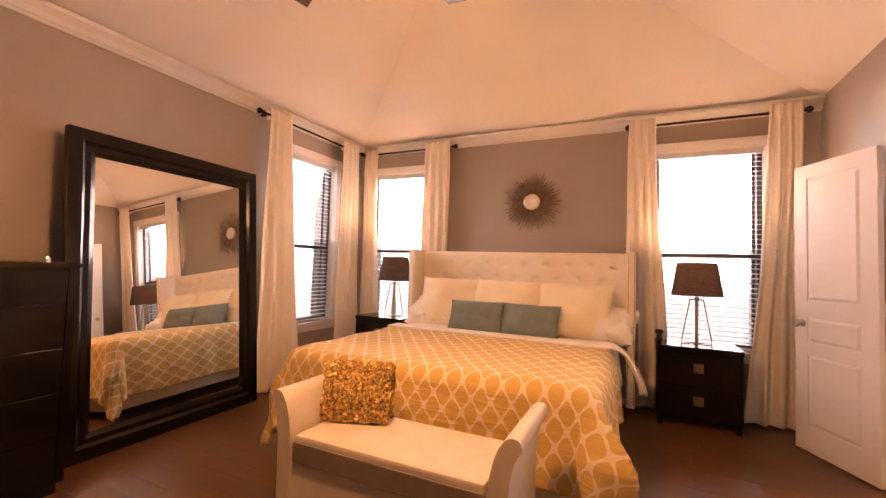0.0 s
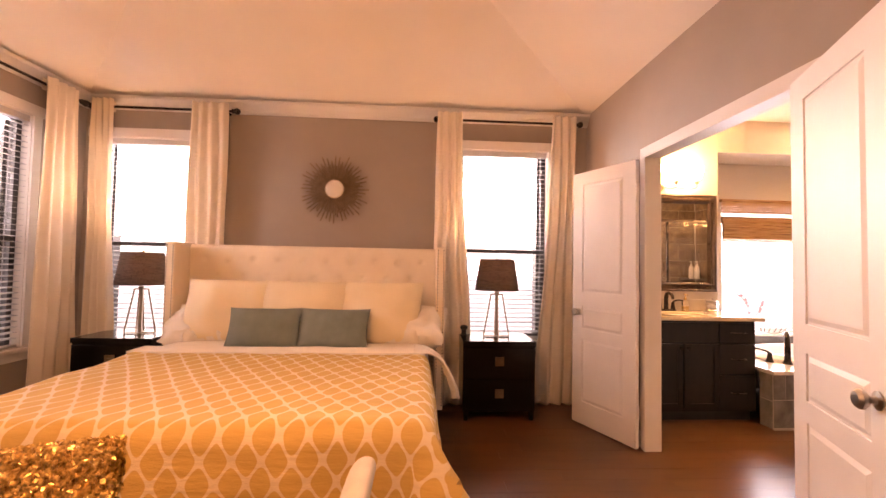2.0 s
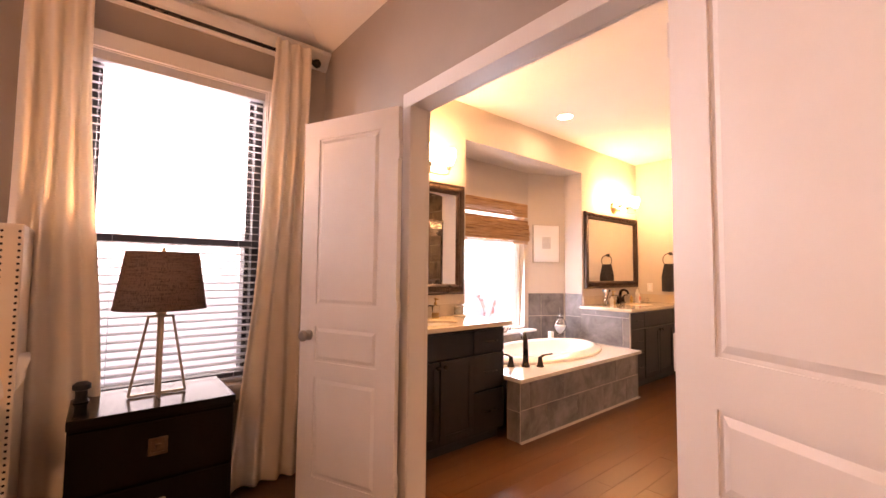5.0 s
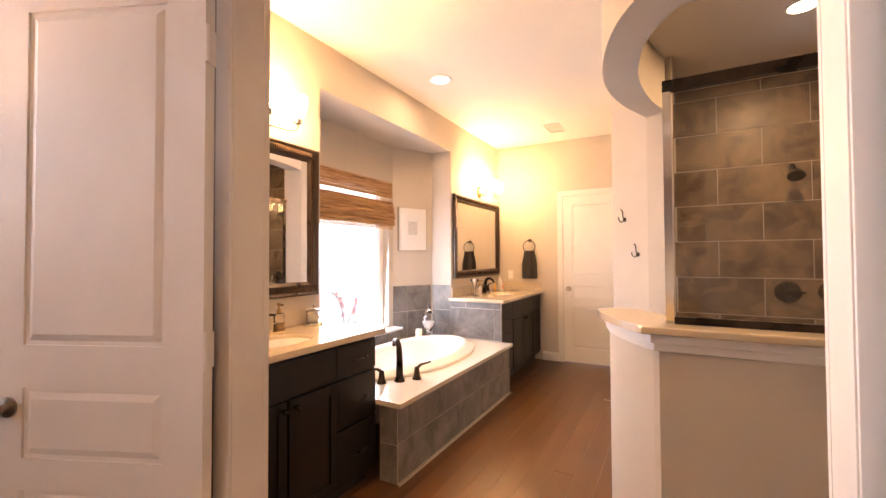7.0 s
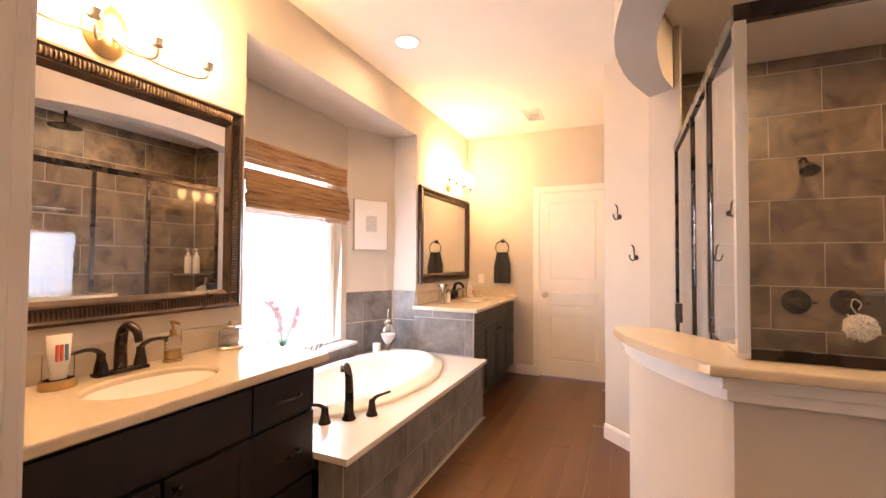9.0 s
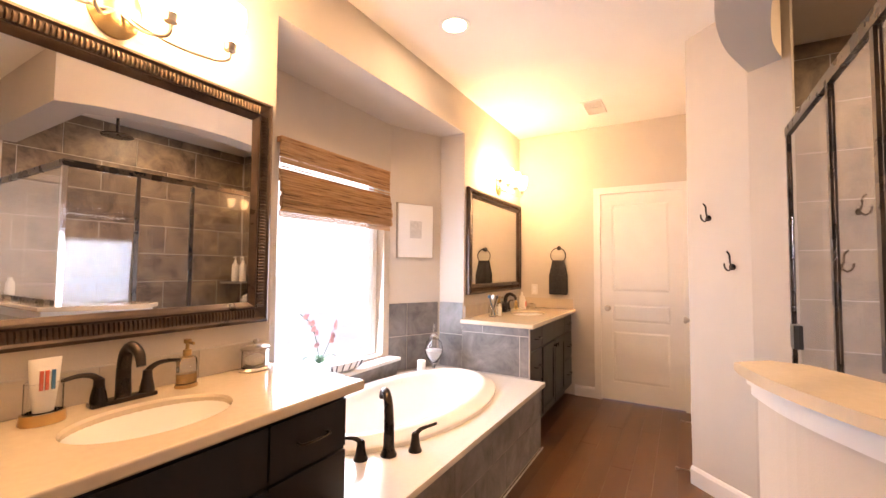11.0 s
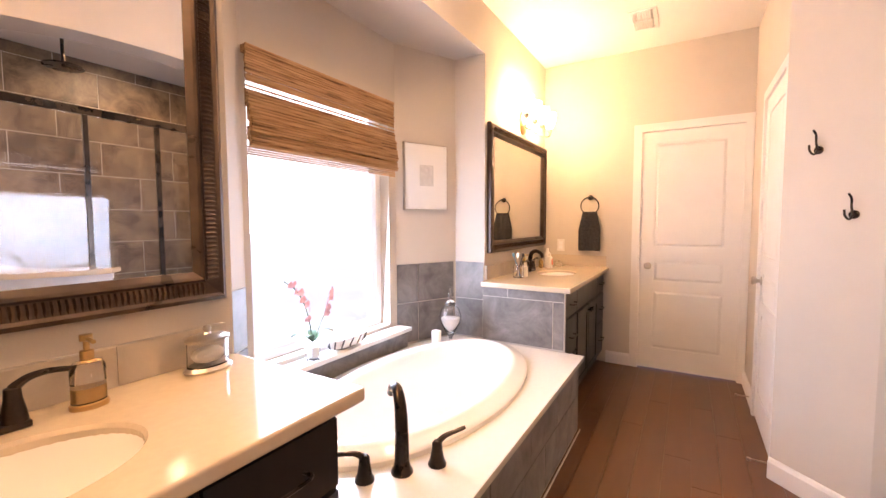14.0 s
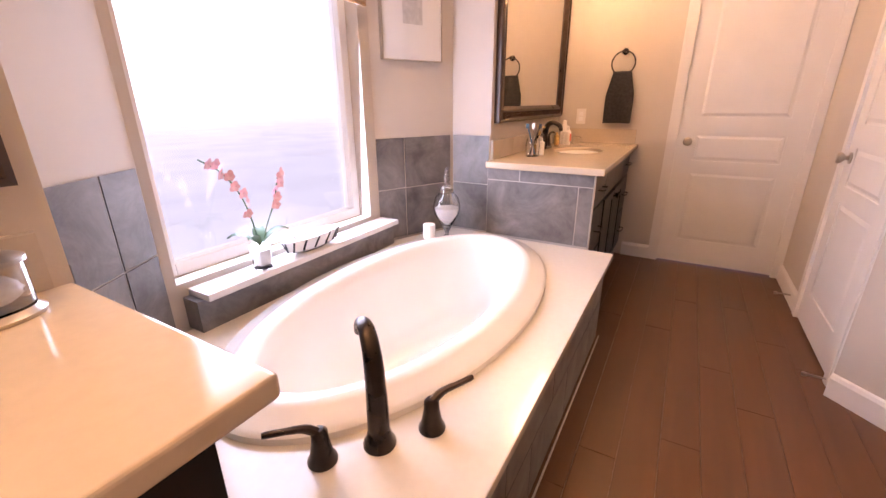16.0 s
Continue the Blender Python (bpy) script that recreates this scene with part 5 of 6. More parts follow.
tub = thing("bathtub", (0, 0, 0), "oval white drop-in bathtub in a stone deck with grey tiles", "bathtub")
bv = part("deck", tub_deck(), DECK, tub, "cream quartz deck").modifiers.new("eased_edge", "BEVEL")
bv.width, bv.segments, bv.limit_method = 0.007, 3, "ANGLE"
bv.angle_limit = radians(60)
prof = [(0.0, DK + 0.001), (0.0, DK + 0.018), (0.012, DK + 0.03), (0.05, DK + 0.034), (0.062, DK + 0.045), (0.085, DK + 0.052), (0.115, DK + 0.050), (0.135, DK + 0.035),
        (0.150, DK - 0.02), (0.18, DK - 0.20), (0.22, DK - 0.34), (0.28, DK - 0.385), (0.36, DK - 0.39)]
bm = bmesh.new()
rings = []
for d, z in prof:
    rings.append([bm.verts.new((TCX + (TA - d) * math.cos(2 * math.pi * k / 80), TCY + (TB - d * (0.9 if d > 0.3 else 1)) * math.sin(2 * math.pi * k / 80), z)) for k in range(80)])
for a, b in zip(rings, rings[1:]):
    for k in range(80):
        bm.faces.new((a[k], a[(k + 1) % 80], b[(k + 1) % 80], b[k]))
bm.faces.new(rings[-1])
part("basin", bm, PORCELAIN, tub, "glossy white acrylic basin", True)
front = part("front", boxes((2.42, 4.112, 0.0, 4.24, 4.16, DK - 0.031), (2.42, 4.161, 0.0, 2.46, 4.24, DK - 0.031), (4.20, 4.161, 0.0, 4.24, 4.24, DK - 0.031)), GROUT, tub, "pale grout backing")
part("base_strip", boxes((2.41, 4.094, 0.0, 4.25, 4.099, 0.010)), GROUT, tub, "pale grout line at the floor")
# roman tub filler
ft = thing("tub_faucet", (2.755, 4.335, DK + 0.0005), "dark bronze arched tub filler with two lever handles on the deck", "faucet")
dx, dy = 0.60, 0.80
bm = bmesh.new()
lathe(bm, [(0.036, 0), (0.036, 0.006), (0.028, 0.02), (0.022, 0.05)], 20)
tube(bm, arc([(0, 0, 0.04), (0.0, 0.0, 0.14), (0.012 * dx, 0.012 * dy, 0.215), (0.05 * dx, 0.05 * dy, 0.255), (0.10 * dx, 0.10 * dy, 0.245), (0.125 * dx, 0.125 * dy, 0.215)], 5),
     [0.024 - 0.0004 * i for i in range(26)], 14)
part("spout", bm, BRONZE, ft, "", True)
for s in (-1, 1):
    ox, oy = s * 0.118 * 0.80, -s * 0.118 * 0.64
    bm = bmesh.new()
    lathe(bm, [(0.031, 0), (0.031, 0.006), (0.024, 0.02), (0.018, 0.055), (0.017, 0.075), (0.010, 0.083), (0, 0.084)], 18, (ox, oy, 0))
    tube(bm, arc([(ox, oy, 0.072), (ox + s * 0.022, oy - s * 0.016, 0.092), (ox + s * 0.055, oy - s * 0.04, 0.100), (ox + s * 0.085, oy - s * 0.06, 0.106)], 4), [0.012, 0.011, 0.010, 0.010, 0.009, 0.008, 0.008, 0.007, 0.007, 0.007, 0.007, 0.007, 0.006][:13], 8)
    part("handle", bm, BRONZE, ft, "", True)

# window ledge in the bay
lg = structure("window_ledge", boxes((2.86, 5.085, 0.575, 3.88, 5.199, 0.60), bevel=0.006), WHITE, "white ledge below the bay window")
structure("bay_ledge_wall", boxes((2.84, 5.12, DK, 3.88, 5.199, 0.574)), TILE_GREY, "grey tile below the window ledge")

# orchid, dish, jar, candle
orc = thing("orchid", (3.10, 5.13, 0.60), "pink artificial orchid in a small glass vase on the window ledge", "plant")
bm = bmesh.new()
lathe(bm, [(0.030, 0), (0.034, 0.004), (0.036, 0.09), (0.033, 0.09), (0.030, 0.012), (0, 0.012)], 20)
part("vase", bm, GLASS, orc, "clear glass vase", True)
part("filling", boxes((-0.022, -0.022, 0.014, 0.022, 0.022, 0.07), bevel=0.008), PORCELAIN, orc, "white pebbles")
bm = bmesh.new()
stem = arc([(0, 0, 0.02), (-0.01, 0, 0.15), (-0.04, 0.0, 0.27), (-0.10, -0.01, 0.36), (-0.17, -0.015, 0.41)], 6)
tube(bm, stem, 0.0028, 6)
stem2 = arc([(0, 0, 0.02), (0.03, 0, 0.13), (0.07, -0.01, 0.22), (0.10, -0.01, 0.30), (0.11, -0.01, 0.33)], 6)
tube(bm, stem2, 0.0025, 6)
part("stem", bm, LEAF, orc, "", True)
rnd = random.Random(21)
bl = []
for st, start in ((stem, 9), (stem2, 12)):
    for i in range(start, len(st), 2):
        bl.append(st[i] + Vector((rnd.uniform(-0.012, 0.012), rnd.uniform(-0.02, 0.0), rnd.uniform(-0.012, 0.006))))
for q in bl:
    bm = bmesh.new()
    for k in range(5):
        a = k * 1.257 + rnd.uniform(-0.2, 0.2)
        r = 0.017 + 0.004 * (k % 2)
        pts = [(0, 0), (0.45, 0.42), (0.8, 0.34), (1.0, 0), (0.8, -0.34), (0.45, -0.42)]
        bm.faces.new([bm.verts.new((r * (u * math.cos(a) - v * math.sin(a)), -0.004 * u - 0.003 * abs(v), r * (u * math.sin(a) + v * math.cos(a)))) for u, v in pts])
    f = part("flower", bm, PETAL, orc, "pink orchid flower")
    f.matrix_basis = Matrix.Translation(q) @ Euler((rnd.uniform(-0.4, 0.4), 0, rnd.uniform(-0.6, 0.6))).to_matrix().to_4x4()
for a, ln in ((-0.3, 0.11), (2.6, 0.10), (0.9, 0.08), (3.6, 0.07)):
    bm = bmesh.new()
    rows = []
    for i in range(7):
        u = i / 6
        w = 0.022 * math.sin(math.pi * min(u * 0.9 + 0.08, 1))
        rows.append([bm.verts.new((ln * u, sv * w, 0.05 * math.sin(u * 2.2) + 0.006 * abs(sv))) for sv in (-1, 0, 1)])
    for r0, r1 in zip(rows, rows[1:]):
        for i in range(2):
            bm.faces.new((r0[i], r0[i + 1], r1[i + 1], r1[i]))
    lf = part("leaf", bm, LEAF, orc, "dark green leaf", True)
    lf.matrix_basis = pose(0, 0, 0.085, 0, 0, math.degrees(a))
ds = thing("decorative_dish", (3.35, 5.14, 0.6005), "long white woven-pattern dish on the window ledge", "dish")
bm = bmesh.new()
lathe(bm, [(0.05, 0), (0.09, 0.014), (0.110, 0.062), (0.105, 0.062), (0.085, 0.020), (0, 0.010)], 32, sx=1.35, sy=0.45)
part("dish", bm, PORCELAIN, ds, "", True)
for k in range(14):
    a = k * 2 * math.pi / 14
    bm = bmesh.new()
    tube(bm, [(0.128 * math.cos(a), 0.043 * math.sin(a), 0.016), (0.147 * math.cos(a + 0.2), 0.0485 * math.sin(a + 0.2), 0.058)], 0.004, 5)
    part("dark_stripe", bm, BLACK, ds, "dark painted stripe")
aj = thing("apothecary_jar", (4.06, 4.90, DK + 0.0005), "clear footed apothecary jar half filled with white bath salt", "jar")
bm = bmesh.new()
lathe(bm, [(0.042, 0), (0.040, 0.006), (0.012, 0.03), (0.012, 0.05), (0.035, 0.09), (0.066, 0.15), (0.072, 0.19), (0.060, 0.235), (0.036, 0.26),
           (0.034, 0.258), (0.057, 0.233), (0.069, 0.19), (0.063, 0.152), (0.033, 0.094), (0, 0.075)], 32)
part("jar", bm, GLASS, aj, "clear glass jar", True)
bm = bmesh.new()
lathe(bm, [(0.038, 0.262), (0.030, 0.285), (0.012, 0.30), (0.010, 0.32), (0.018, 0.335), (0.008, 0.355), (0.010, 0.37), (0, 0.39)], 24)
part("lid", bm, GLASS, aj, "clear glass lid with a finial", True)
bm = bmesh.new()
lathe(bm, [(0, 0.079), (0.030, 0.097), (0.058, 0.152), (0.063, 0.178), (0, 0.176)], 28)
part("salt", bm, POWDER, aj, "white bath salt", True)
cd = thing("candle", (3.93, 4.93, DK + 0.0005), "white pillar candle on a small round holder", "candle")
bm = bmesh.new()
lathe(bm, [(0.040, 0), (0.040, 0.02), (0.030, 0.028), (0.030, 0.045), (0, 0.045)], 24)
part("holder", bm, PORCELAIN, cd, "", True)
bm = bmesh.new()
lathe(bm, [(0.031, 0.046), (0.031, 0.115), (0.028, 0.118), (0, 0.116)], 24)
part("wax", bm, SHEET, cd, "", True)

# bamboo shade
bs = thing("bamboo_shade", (0, 0, 0), "woven bamboo roman shade half raised over the bay window", "window shade")
BX, BW2 = 2.80, 3.81
rnd = random.Random(21)
for k in range(14):
    z = 1.866 + k * 0.0111
    y = 5.160 + rnd.uniform(-0.003, 0.003)
    part("reed", boxes((BX + rnd.uniform(0, 0.006), y - 0.004, z, BW2 - rnd.uniform(0, 0.006), y + 0.004, z + 0.0100), bevel=0.002), REED, bs)
for k in range(5):
    z = 1.842 - 0.0115 * k if k < 1 else 1.60 - 0.010 * k
    part("reed", boxes((BX + 0.002, 5.152, z, BW2 - 0.003, 5.160, z + 0.008), bevel=0.002), REED, bs)
for k, (z0, z1, y) in enumerate(((1.76, 1.835, 5.160), (1.70, 1.785, 5.148), (1.655, 1.725, 5.136), (1.62, 1.68, 5.150), (1.595, 1.645, 5.140))):
    fd = part("fold", boxes((BX, y - 0.004, z0, BW2, y + 0.006, z1), bevel=0.003), REED, bs, "stacked bamboo fold")
    n = int((z1 - z0) / 0.0125)
    for q in range(n):
        z, dy = z0 + q * 0.0125, rnd.uniform(-0.003, 0.002)
        part("reed", boxes((BX + rnd.uniform(0, 0.008), y - 0.012 + dy, z, BW2 - rnd.uniform(0, 0.008), y - 0.0045 + dy, z + 0.0105), bevel=0.002), REED, fd)
part("headrail", boxes((BX + 0.01, 5.169, 1.99, BW2 - 0.01, 5.199, 2.02)), REED, bs)
for x in (2.95, 3.30, 3.66, 3.76):
    part("cord", boxes((x, 5.170, 1.60, x + 0.003, 5.172, 1.99)), SHEET, bs, "pale lift cord")

# ---- vanities ----


def vanity(x0, x1, y, label, cols, side_panel=None):
    v = thing("vanity_cabinet", (0, 0, 0), label, "vanity cabinet", "vanity cabinets")
    part("body", boxes((x0, y + 0.02, 0.09, x1, BN - 0.001, 0.70), (x0, y + 0.02, 0.7, x1, y + 0.038, 0.835), (x0, y + 0.039, 0.7, x0 + 0.018, BN - 0.001, 0.835), (x1 - 0.018, y + 0.039, 0.7, x1, BN - 0.001, 0.835)), CABINET, v)
    part("toe_kick", boxes((x0, y + 0.08, 0, x1, y + 0.10, 0.089)), BLACK, v)
    for a, b, kind in cols:
        zs = [(0.66, 0.82)] + ([(0.11, 0.645)] if kind in "DP" else [(0.40, 0.645), (0.11, 0.385)])
        for k, (z0, z1) in enumerate(zs):
            nm = "drawer_front" if (k == 0 or kind == "W") else "cabinet_door"
            xs = [(a, b)] if nm == "drawer_front" or kind == "D" else [(a, (a + b) / 2 - 0.002), ((a + b) / 2 + 0.002, b)]
            for q, (xa, xb) in enumerate(xs):
                d = part(nm, boxes((xa + 0.004, y + 0.004, z0, xb - 0.004, y + 0.0195, z1)), CABINET, v)
                if nm == "cabinet_door":
                    s_ = 0.05
                    part("door_frame", boxes((xa + 0.004, y - 0.003, z0, xa + s_, y + 0.0035, z1), (xb - s_, y - 0.003, z0, xb - 0.004, y + 0.0035, z1),
                                             (xa + s_, y - 0.003, z0, xb - s_, y + 0.0035, z0 + s_), (xa + s_, y - 0.003, z1 - s_, xb - s_, y + 0.0035, z1), bevel=0.0015), CABINET, d)
                    bm = bmesh.new()
                    lathe(bm, [(0.007, 0), (0.006, 0.012), (0.015, 0.02), (0.014, 0.028), (0, 0.031)], 14)
                    kb = part("knob", bm, BRONZE, d, "dark bronze knob", True)
                    kx = xb - 0.03 if (len(xs) == 2 and q == 0) or (len(xs) == 1) else xa + 0.03
                    kb.matrix_basis = pose(kx, y - 0.003, z1 - 0.035, 90, 0, 0)
                elif kind != "P":
                    bm = bmesh.new()
                    xm = (xa + xb) / 2
                    wv = min(0.055, (xb - xa) * 0.32)
                    tube(bm, arc([(xm - wv, y + 0.004, (z0 + z1) / 2), (xm - wv, y - 0.022, (z0 + z1) / 2), (xm, y - 0.028, (z0 + z1) / 2), (xm + wv, y - 0.022, (z0 + z1) / 2), (xm + wv, y + 0.004, (z0 + z1) / 2)], 4), 0.004, 6)
                    part("pull", bm, BRONZE, d, "dark bronze pull", True)
    return v


vanity(BW + 0.001, 2.40, 4.245, "dark espresso vanity cabinet with doors and drawers beside the tub", [(1.32, 1.46, "D"), (1.46, 2.08, "P"), (2.08, 2.395, "W")])
vanity(4.30, BE - 0.001, 4.205, "dark espresso vanity cabinet at the far end of the bathroom", [(4.31, 4.62, "W"), (4.62, 5.35, "P"), (5.35, 5.65, "W")])


def vanity_top(x0, x1, y, cx, cy, name, label):
    """A slab with an oval basin let into it."""
    t = thing(name, (0, 0, 0), label, "countertop", "vanity counters")
    bm = bmesh.new()
    rx, ry, n = 0.205, 0.150, 64
    yb = BN - 0.001
    outer = [(x0, y), (x1, y), (x1, yb), (x0, yb)]
    angs = sorted([2 * math.pi * k / n for k in range(n)] + [math.atan2(q - cy, p_ - cx) % (2 * math.pi) for p_, q in outer])

    def edge(a):
        c, s_ = math.cos(a), math.sin(a)
        ts = []
        if c > 1e-9:
            ts.append((x1 - cx) / c)
        if c < -1e-9:
            ts.append((x0 - cx) / c)
        if s_ > 1e-9:
            ts.append((yb - cy) / s_)
        if s_ < -1e-9:
            ts.append((y - cy) / s_)
        t_ = min(ts)
        return (cx + c * t_, cy + s_ * t_)
    zt, zb, r = 0.87, 0.8355, 0.008
    lv = [[(*edge(a), zt) for a in angs], [(cx + rx * math.cos(a), cy + ry * math.sin(a), zt) for a in angs],
          [(cx + (rx - 0.006) * math.cos(a), cy + (ry - 0.006) * math.sin(a), zt - 0.008) for a in angs],
          [(cx + (rx - 0.006) * math.cos(a), cy + (ry - 0.006) * math.sin(a), zb) for a in angs], [(*edge(a), zb) for a in angs]]
    vs = [[bm.verts.new(p_) for p_ in q] for q in lv]
    for a, b in zip(vs, vs[1:] + vs[:1]):
        for i in range(len(angs)):
            bm.faces.new((a[i], a[(i + 1) % len(angs)], b[(i + 1) % len(angs)], b[i]))
    bv = part("slab", bm, STONE, t, "cream quartz slab").modifiers.new("eased_edge", "BEVEL")
    bv.width, bv.segments, bv.limit_method = 0.007, 3, "ANGLE"
    bv.angle_limit = radians(60)
    bm = bmesh.new()
    rings = []
    for f, z in ((1.0, 0.86), (0.97, 0.84), (0.90, 0.80), (0.75, 0.755), (0.5, 0.735), (0.12, 0.728)):
        rings.append([bm.verts.new((cx + (rx - 0.003) * f * math.cos(2 * math.pi * k / 48), cy + (ry - 0.003) * f * math.sin(2 * math.pi * k / 48), z)) for k in range(48)])
    for a, b in zip(rings, rings[1:]):
        for k in range(48):
            bm.faces.new((a[k], a[(k + 1) % 48], b[(k + 1) % 48], b[k]))
    bm.faces.new(rings[-1])
    part("basin", bm, PORCELAIN, t, "white undermount sink basin", True)
    bm = bmesh.new()
    lathe(bm, [(0.022, 0.730), (0.020, 0.733), (0, 0.732)], 16, (cx, cy, 0))
    part("drain", bm, BRONZE, t, "bronze drain", True)
    return t


vanity_top(BW + 0.001, 2.47, 4.23, 1.89, 4.48, "countertop", "cream quartz vanity top with an undermount sink beside the tub")
vanity_top(4.245, BE - 0.001, 4.165, 5.02, 4.46, "countertop", "cream quartz vanity top at the far end of the room")
for nm, x0, x1 in (("backsplash", BW + 0.002, 2.44), ("backsplash", 4.315, BE - 0.002)):
    b = structure(nm, boxes((x0, BN - 0.010, 0.871, x1, BN, 0.972)), GROUT)
    k = 0
    x = x0
    while x < x1 - 0.02:
        xe = min(x + 0.30, x1)
        part("tile", boxes((x + 0.0015, BN - 0.014, 0.872, xe - 0.0015, BN - 0.0105, 0.970)), SPLASH, b)
        x = xe
structure("side_splash", boxes((BE - 0.012, 4.19, 0.871, BE, BN - 0.012, 0.97)), STONE)


def sink_faucet(x, y, label, kind):
    f = thing("sink_faucet", (x, y, 0.8705), label, "faucet", "sink faucets")
    bm = bmesh.new()
    box(bm, -0.085, -0.022, 0, 0.085, 0.022, 0.014, 0.006, 2)
    part("base", bm, BRONZE, f, "", True)
    bm = bmesh.new()
    tube(bm, arc([(0, 0.004, 0.012), (0, 0.006, 0.09), (0, -0.005, 0.145), (0, -0.04, 0.168), (0, -0.085, 0.15), (0, -0.10, 0.115)], 5), [0.021 - 0.00035 * i for i in range(26)], 14)
    part("spout", bm, BRONZE, f, "", True)
    for s in (-1, 1):
        bm = bmesh.new()
        lathe(bm, [(0.022, 0.013), (0.020, 0.03), (0.014, 0.06), (0.013, 0.08), (0, 0.086)], 16, (s * 0.063, 0, 0))
        tube(bm, arc([(s * 0.063, 0, 0.078), (s * 0.085, -0.006, 0.095), (s * 0.115, -0.01, 0.100), (s * 0.15, -0.014, 0.096)], 4), [0.010, 0.0095, 0.009, 0.0085, 0.008, 0.0075, 0.007, 0.0065, 0.0065, 0.006, 0.006, 0.006, 0.005], 8)
        part("handle", bm, BRONZE, f, "", True)
    return f


sink_faucet(1.90, 4.690, "oil-rubbed bronze two-handle sink faucet on the quartz counter", "")
sink_faucet(5.02, 4.680, "oil-rubbed bronze two-handle sink faucet at the far sink", "")


FRAMEWOOD = mottled("antique_bronze_frame", (0.035, 0.022, 0.016), (0.075, 0.048, 0.034), 14, 0.3, 0.4)


def framed_mirror(x0, x1, z0, z1, label):
    w, h = x1 - x0, z1 - z0
    m = thing("wall_mirror", ((x0 + x1) / 2, BN - 0.001, z0), label, "mirror", "framed vanity mirrors")
    mirror_frame(w, h, [(0, 0), (0, 0.028), (0.012, 0.036), (0.020, 0.030), (0.055, 0.022), (0.062, 0.028), (0.070, 0.024), (0.085, 0.012), (0.085, 0)], FRAMEWOOD, m, "antique bronze frame bar")
    part("mirror_glass", boxes((-w / 2 + 0.08, -0.010, 0.08, w / 2 - 0.08, -0.004, h - 0.08)), MIRROR, m, "bevelled mirror glass")
    bm = bmesh.new()
    n = int(w / 0.0145)
    for k in range(n):
        x = -w / 2 + 0.06 + (w - 0.12) * (k + 0.5) / n
        for zc in (0.0375, h - 0.0375):
            tube(bm, [(x, -0.026, zc - 0.016), (x + 0.001, -0.0285, zc), (x, -0.025, zc + 0.016)], 0.0052, 5)
    n2_ = int(h / 0.0145)
    for k in range(n2_):
        z = 0.06 + (h - 0.12) * (k + 0.5) / n2_
        for xc in (-w / 2 + 0.0375, w / 2 - 0.0375):
            tube(bm, [(xc - 0.016, -0.026, z), (xc, -0.0285, z + 0.001), (xc + 0.016, -0.025, z)], 0.0052, 5)
    part("ribbing", bm, FRAMEGOLD, m, "ribbed bronze band", True, "stuff")
    return m


FRAMEGOLD = mottled("rubbed_bronze_ribs", (0.036, 0.023, 0.016), (0.095, 0.060, 0.040), 25, 0.34, 0.75)
framed_mirror(1.345, 2.435, 1.05, 1.975, "wide mirror in a ribbed antique bronze frame above the near sink")
framed_mirror(4.345, 5.62, 1.06, 1.965, "wide mirror in a ribbed antique bronze frame above the far sink")


def vanity_light(cx, label):
    v = thing("vanity_light", (cx, BN - 0.001, 2.05), label, "wall light", "vanity lights")
    bm = bmesh.new()
    lathe(bm, [(0.075, 0), (0.075, 0.010), (0.060, 0.020), (0.03, 0.024), (0, 0.026)], 32, sy=1.35)
    p_ = part("wall_plate", bm, BRASS, v, "champagne oval wall plate", True)
    p_.matrix_basis = pose(0, 0, 0.05, 90, 0, 0)
    for x in (-0.30, -0.10, 0.10, 0.30):
        s = 1 if x > 0 else -1
        bm = bmesh.new()
        tube(bm, arc([(s * 0.01, -0.02, 0.03), (x * 0.5, -0.06, -0.015), (x * 0.85, -0.12, -0.035), (x * 0.99, -0.14, -0.02), (x, -0.14, 0.012)], 5), 0.006, 8)
        part("arm", bm, NICKEL, v, "curved nickel arm", True)
        bm = bmesh.new()
        lathe(bm, [(0.008, 0.0), (0.020, 0.008), (0.023, 0.035), (0.019, 0.035), (0, 0.02)], 18, (x, -0.14, 0.005))
        part("cup", bm, NICKEL, v, "nickel shade cup", True)
        bm = bmesh.new()
        lathe(bm, [(0.020, 0.042), (0.040, 0.075), (0.052, 0.12), (0.050, 0.17), (0.047, 0.17), (0.049, 0.12), (0.037, 0.078), (0.016, 0.045)], 24, (x, -0.14, 0.0))
        part("shade", bm, BULB, v, "glowing frosted glass shade", True)
    return v


vanity_light(1.86, "lit four-shade vanity light above the near mirror")
vanity_light(5.04, "lit four-shade vanity light above the far mirror")

# can lights, vent
for x, y, z, txt in ((3.39, 4.37, BC, "lit recessed ceiling light above the bathtub"), (3.57, 2.06, BC, "lit recessed ceiling light inside the shower"), (1.75, 3.9, BC, "lit recessed ceiling light above the near vanity")):
    c = thing("recessed_light", (x, y, z), txt, "ceiling light", "recessed ceiling lights")
    bm = bmesh.new()
    lathe(bm, [(0.095, -0.001), (0.092, -0.006), (0.072, -0.004), (0.070, -0.001)], 36)
    part("trim_ring", bm, WHITE, c, "", True)
    bm = bmesh.new()
    lathe(bm, [(0.069, -0.001), (0.06, -0.004), (0, -0.005)], 30)
    part("lens", bm, CAN, c, "glowing lens", True)
vt = thing("ceiling_vent", (5.10, 3.88, BC), "white louvred ceiling vent at the far end of the bathroom", "vent")
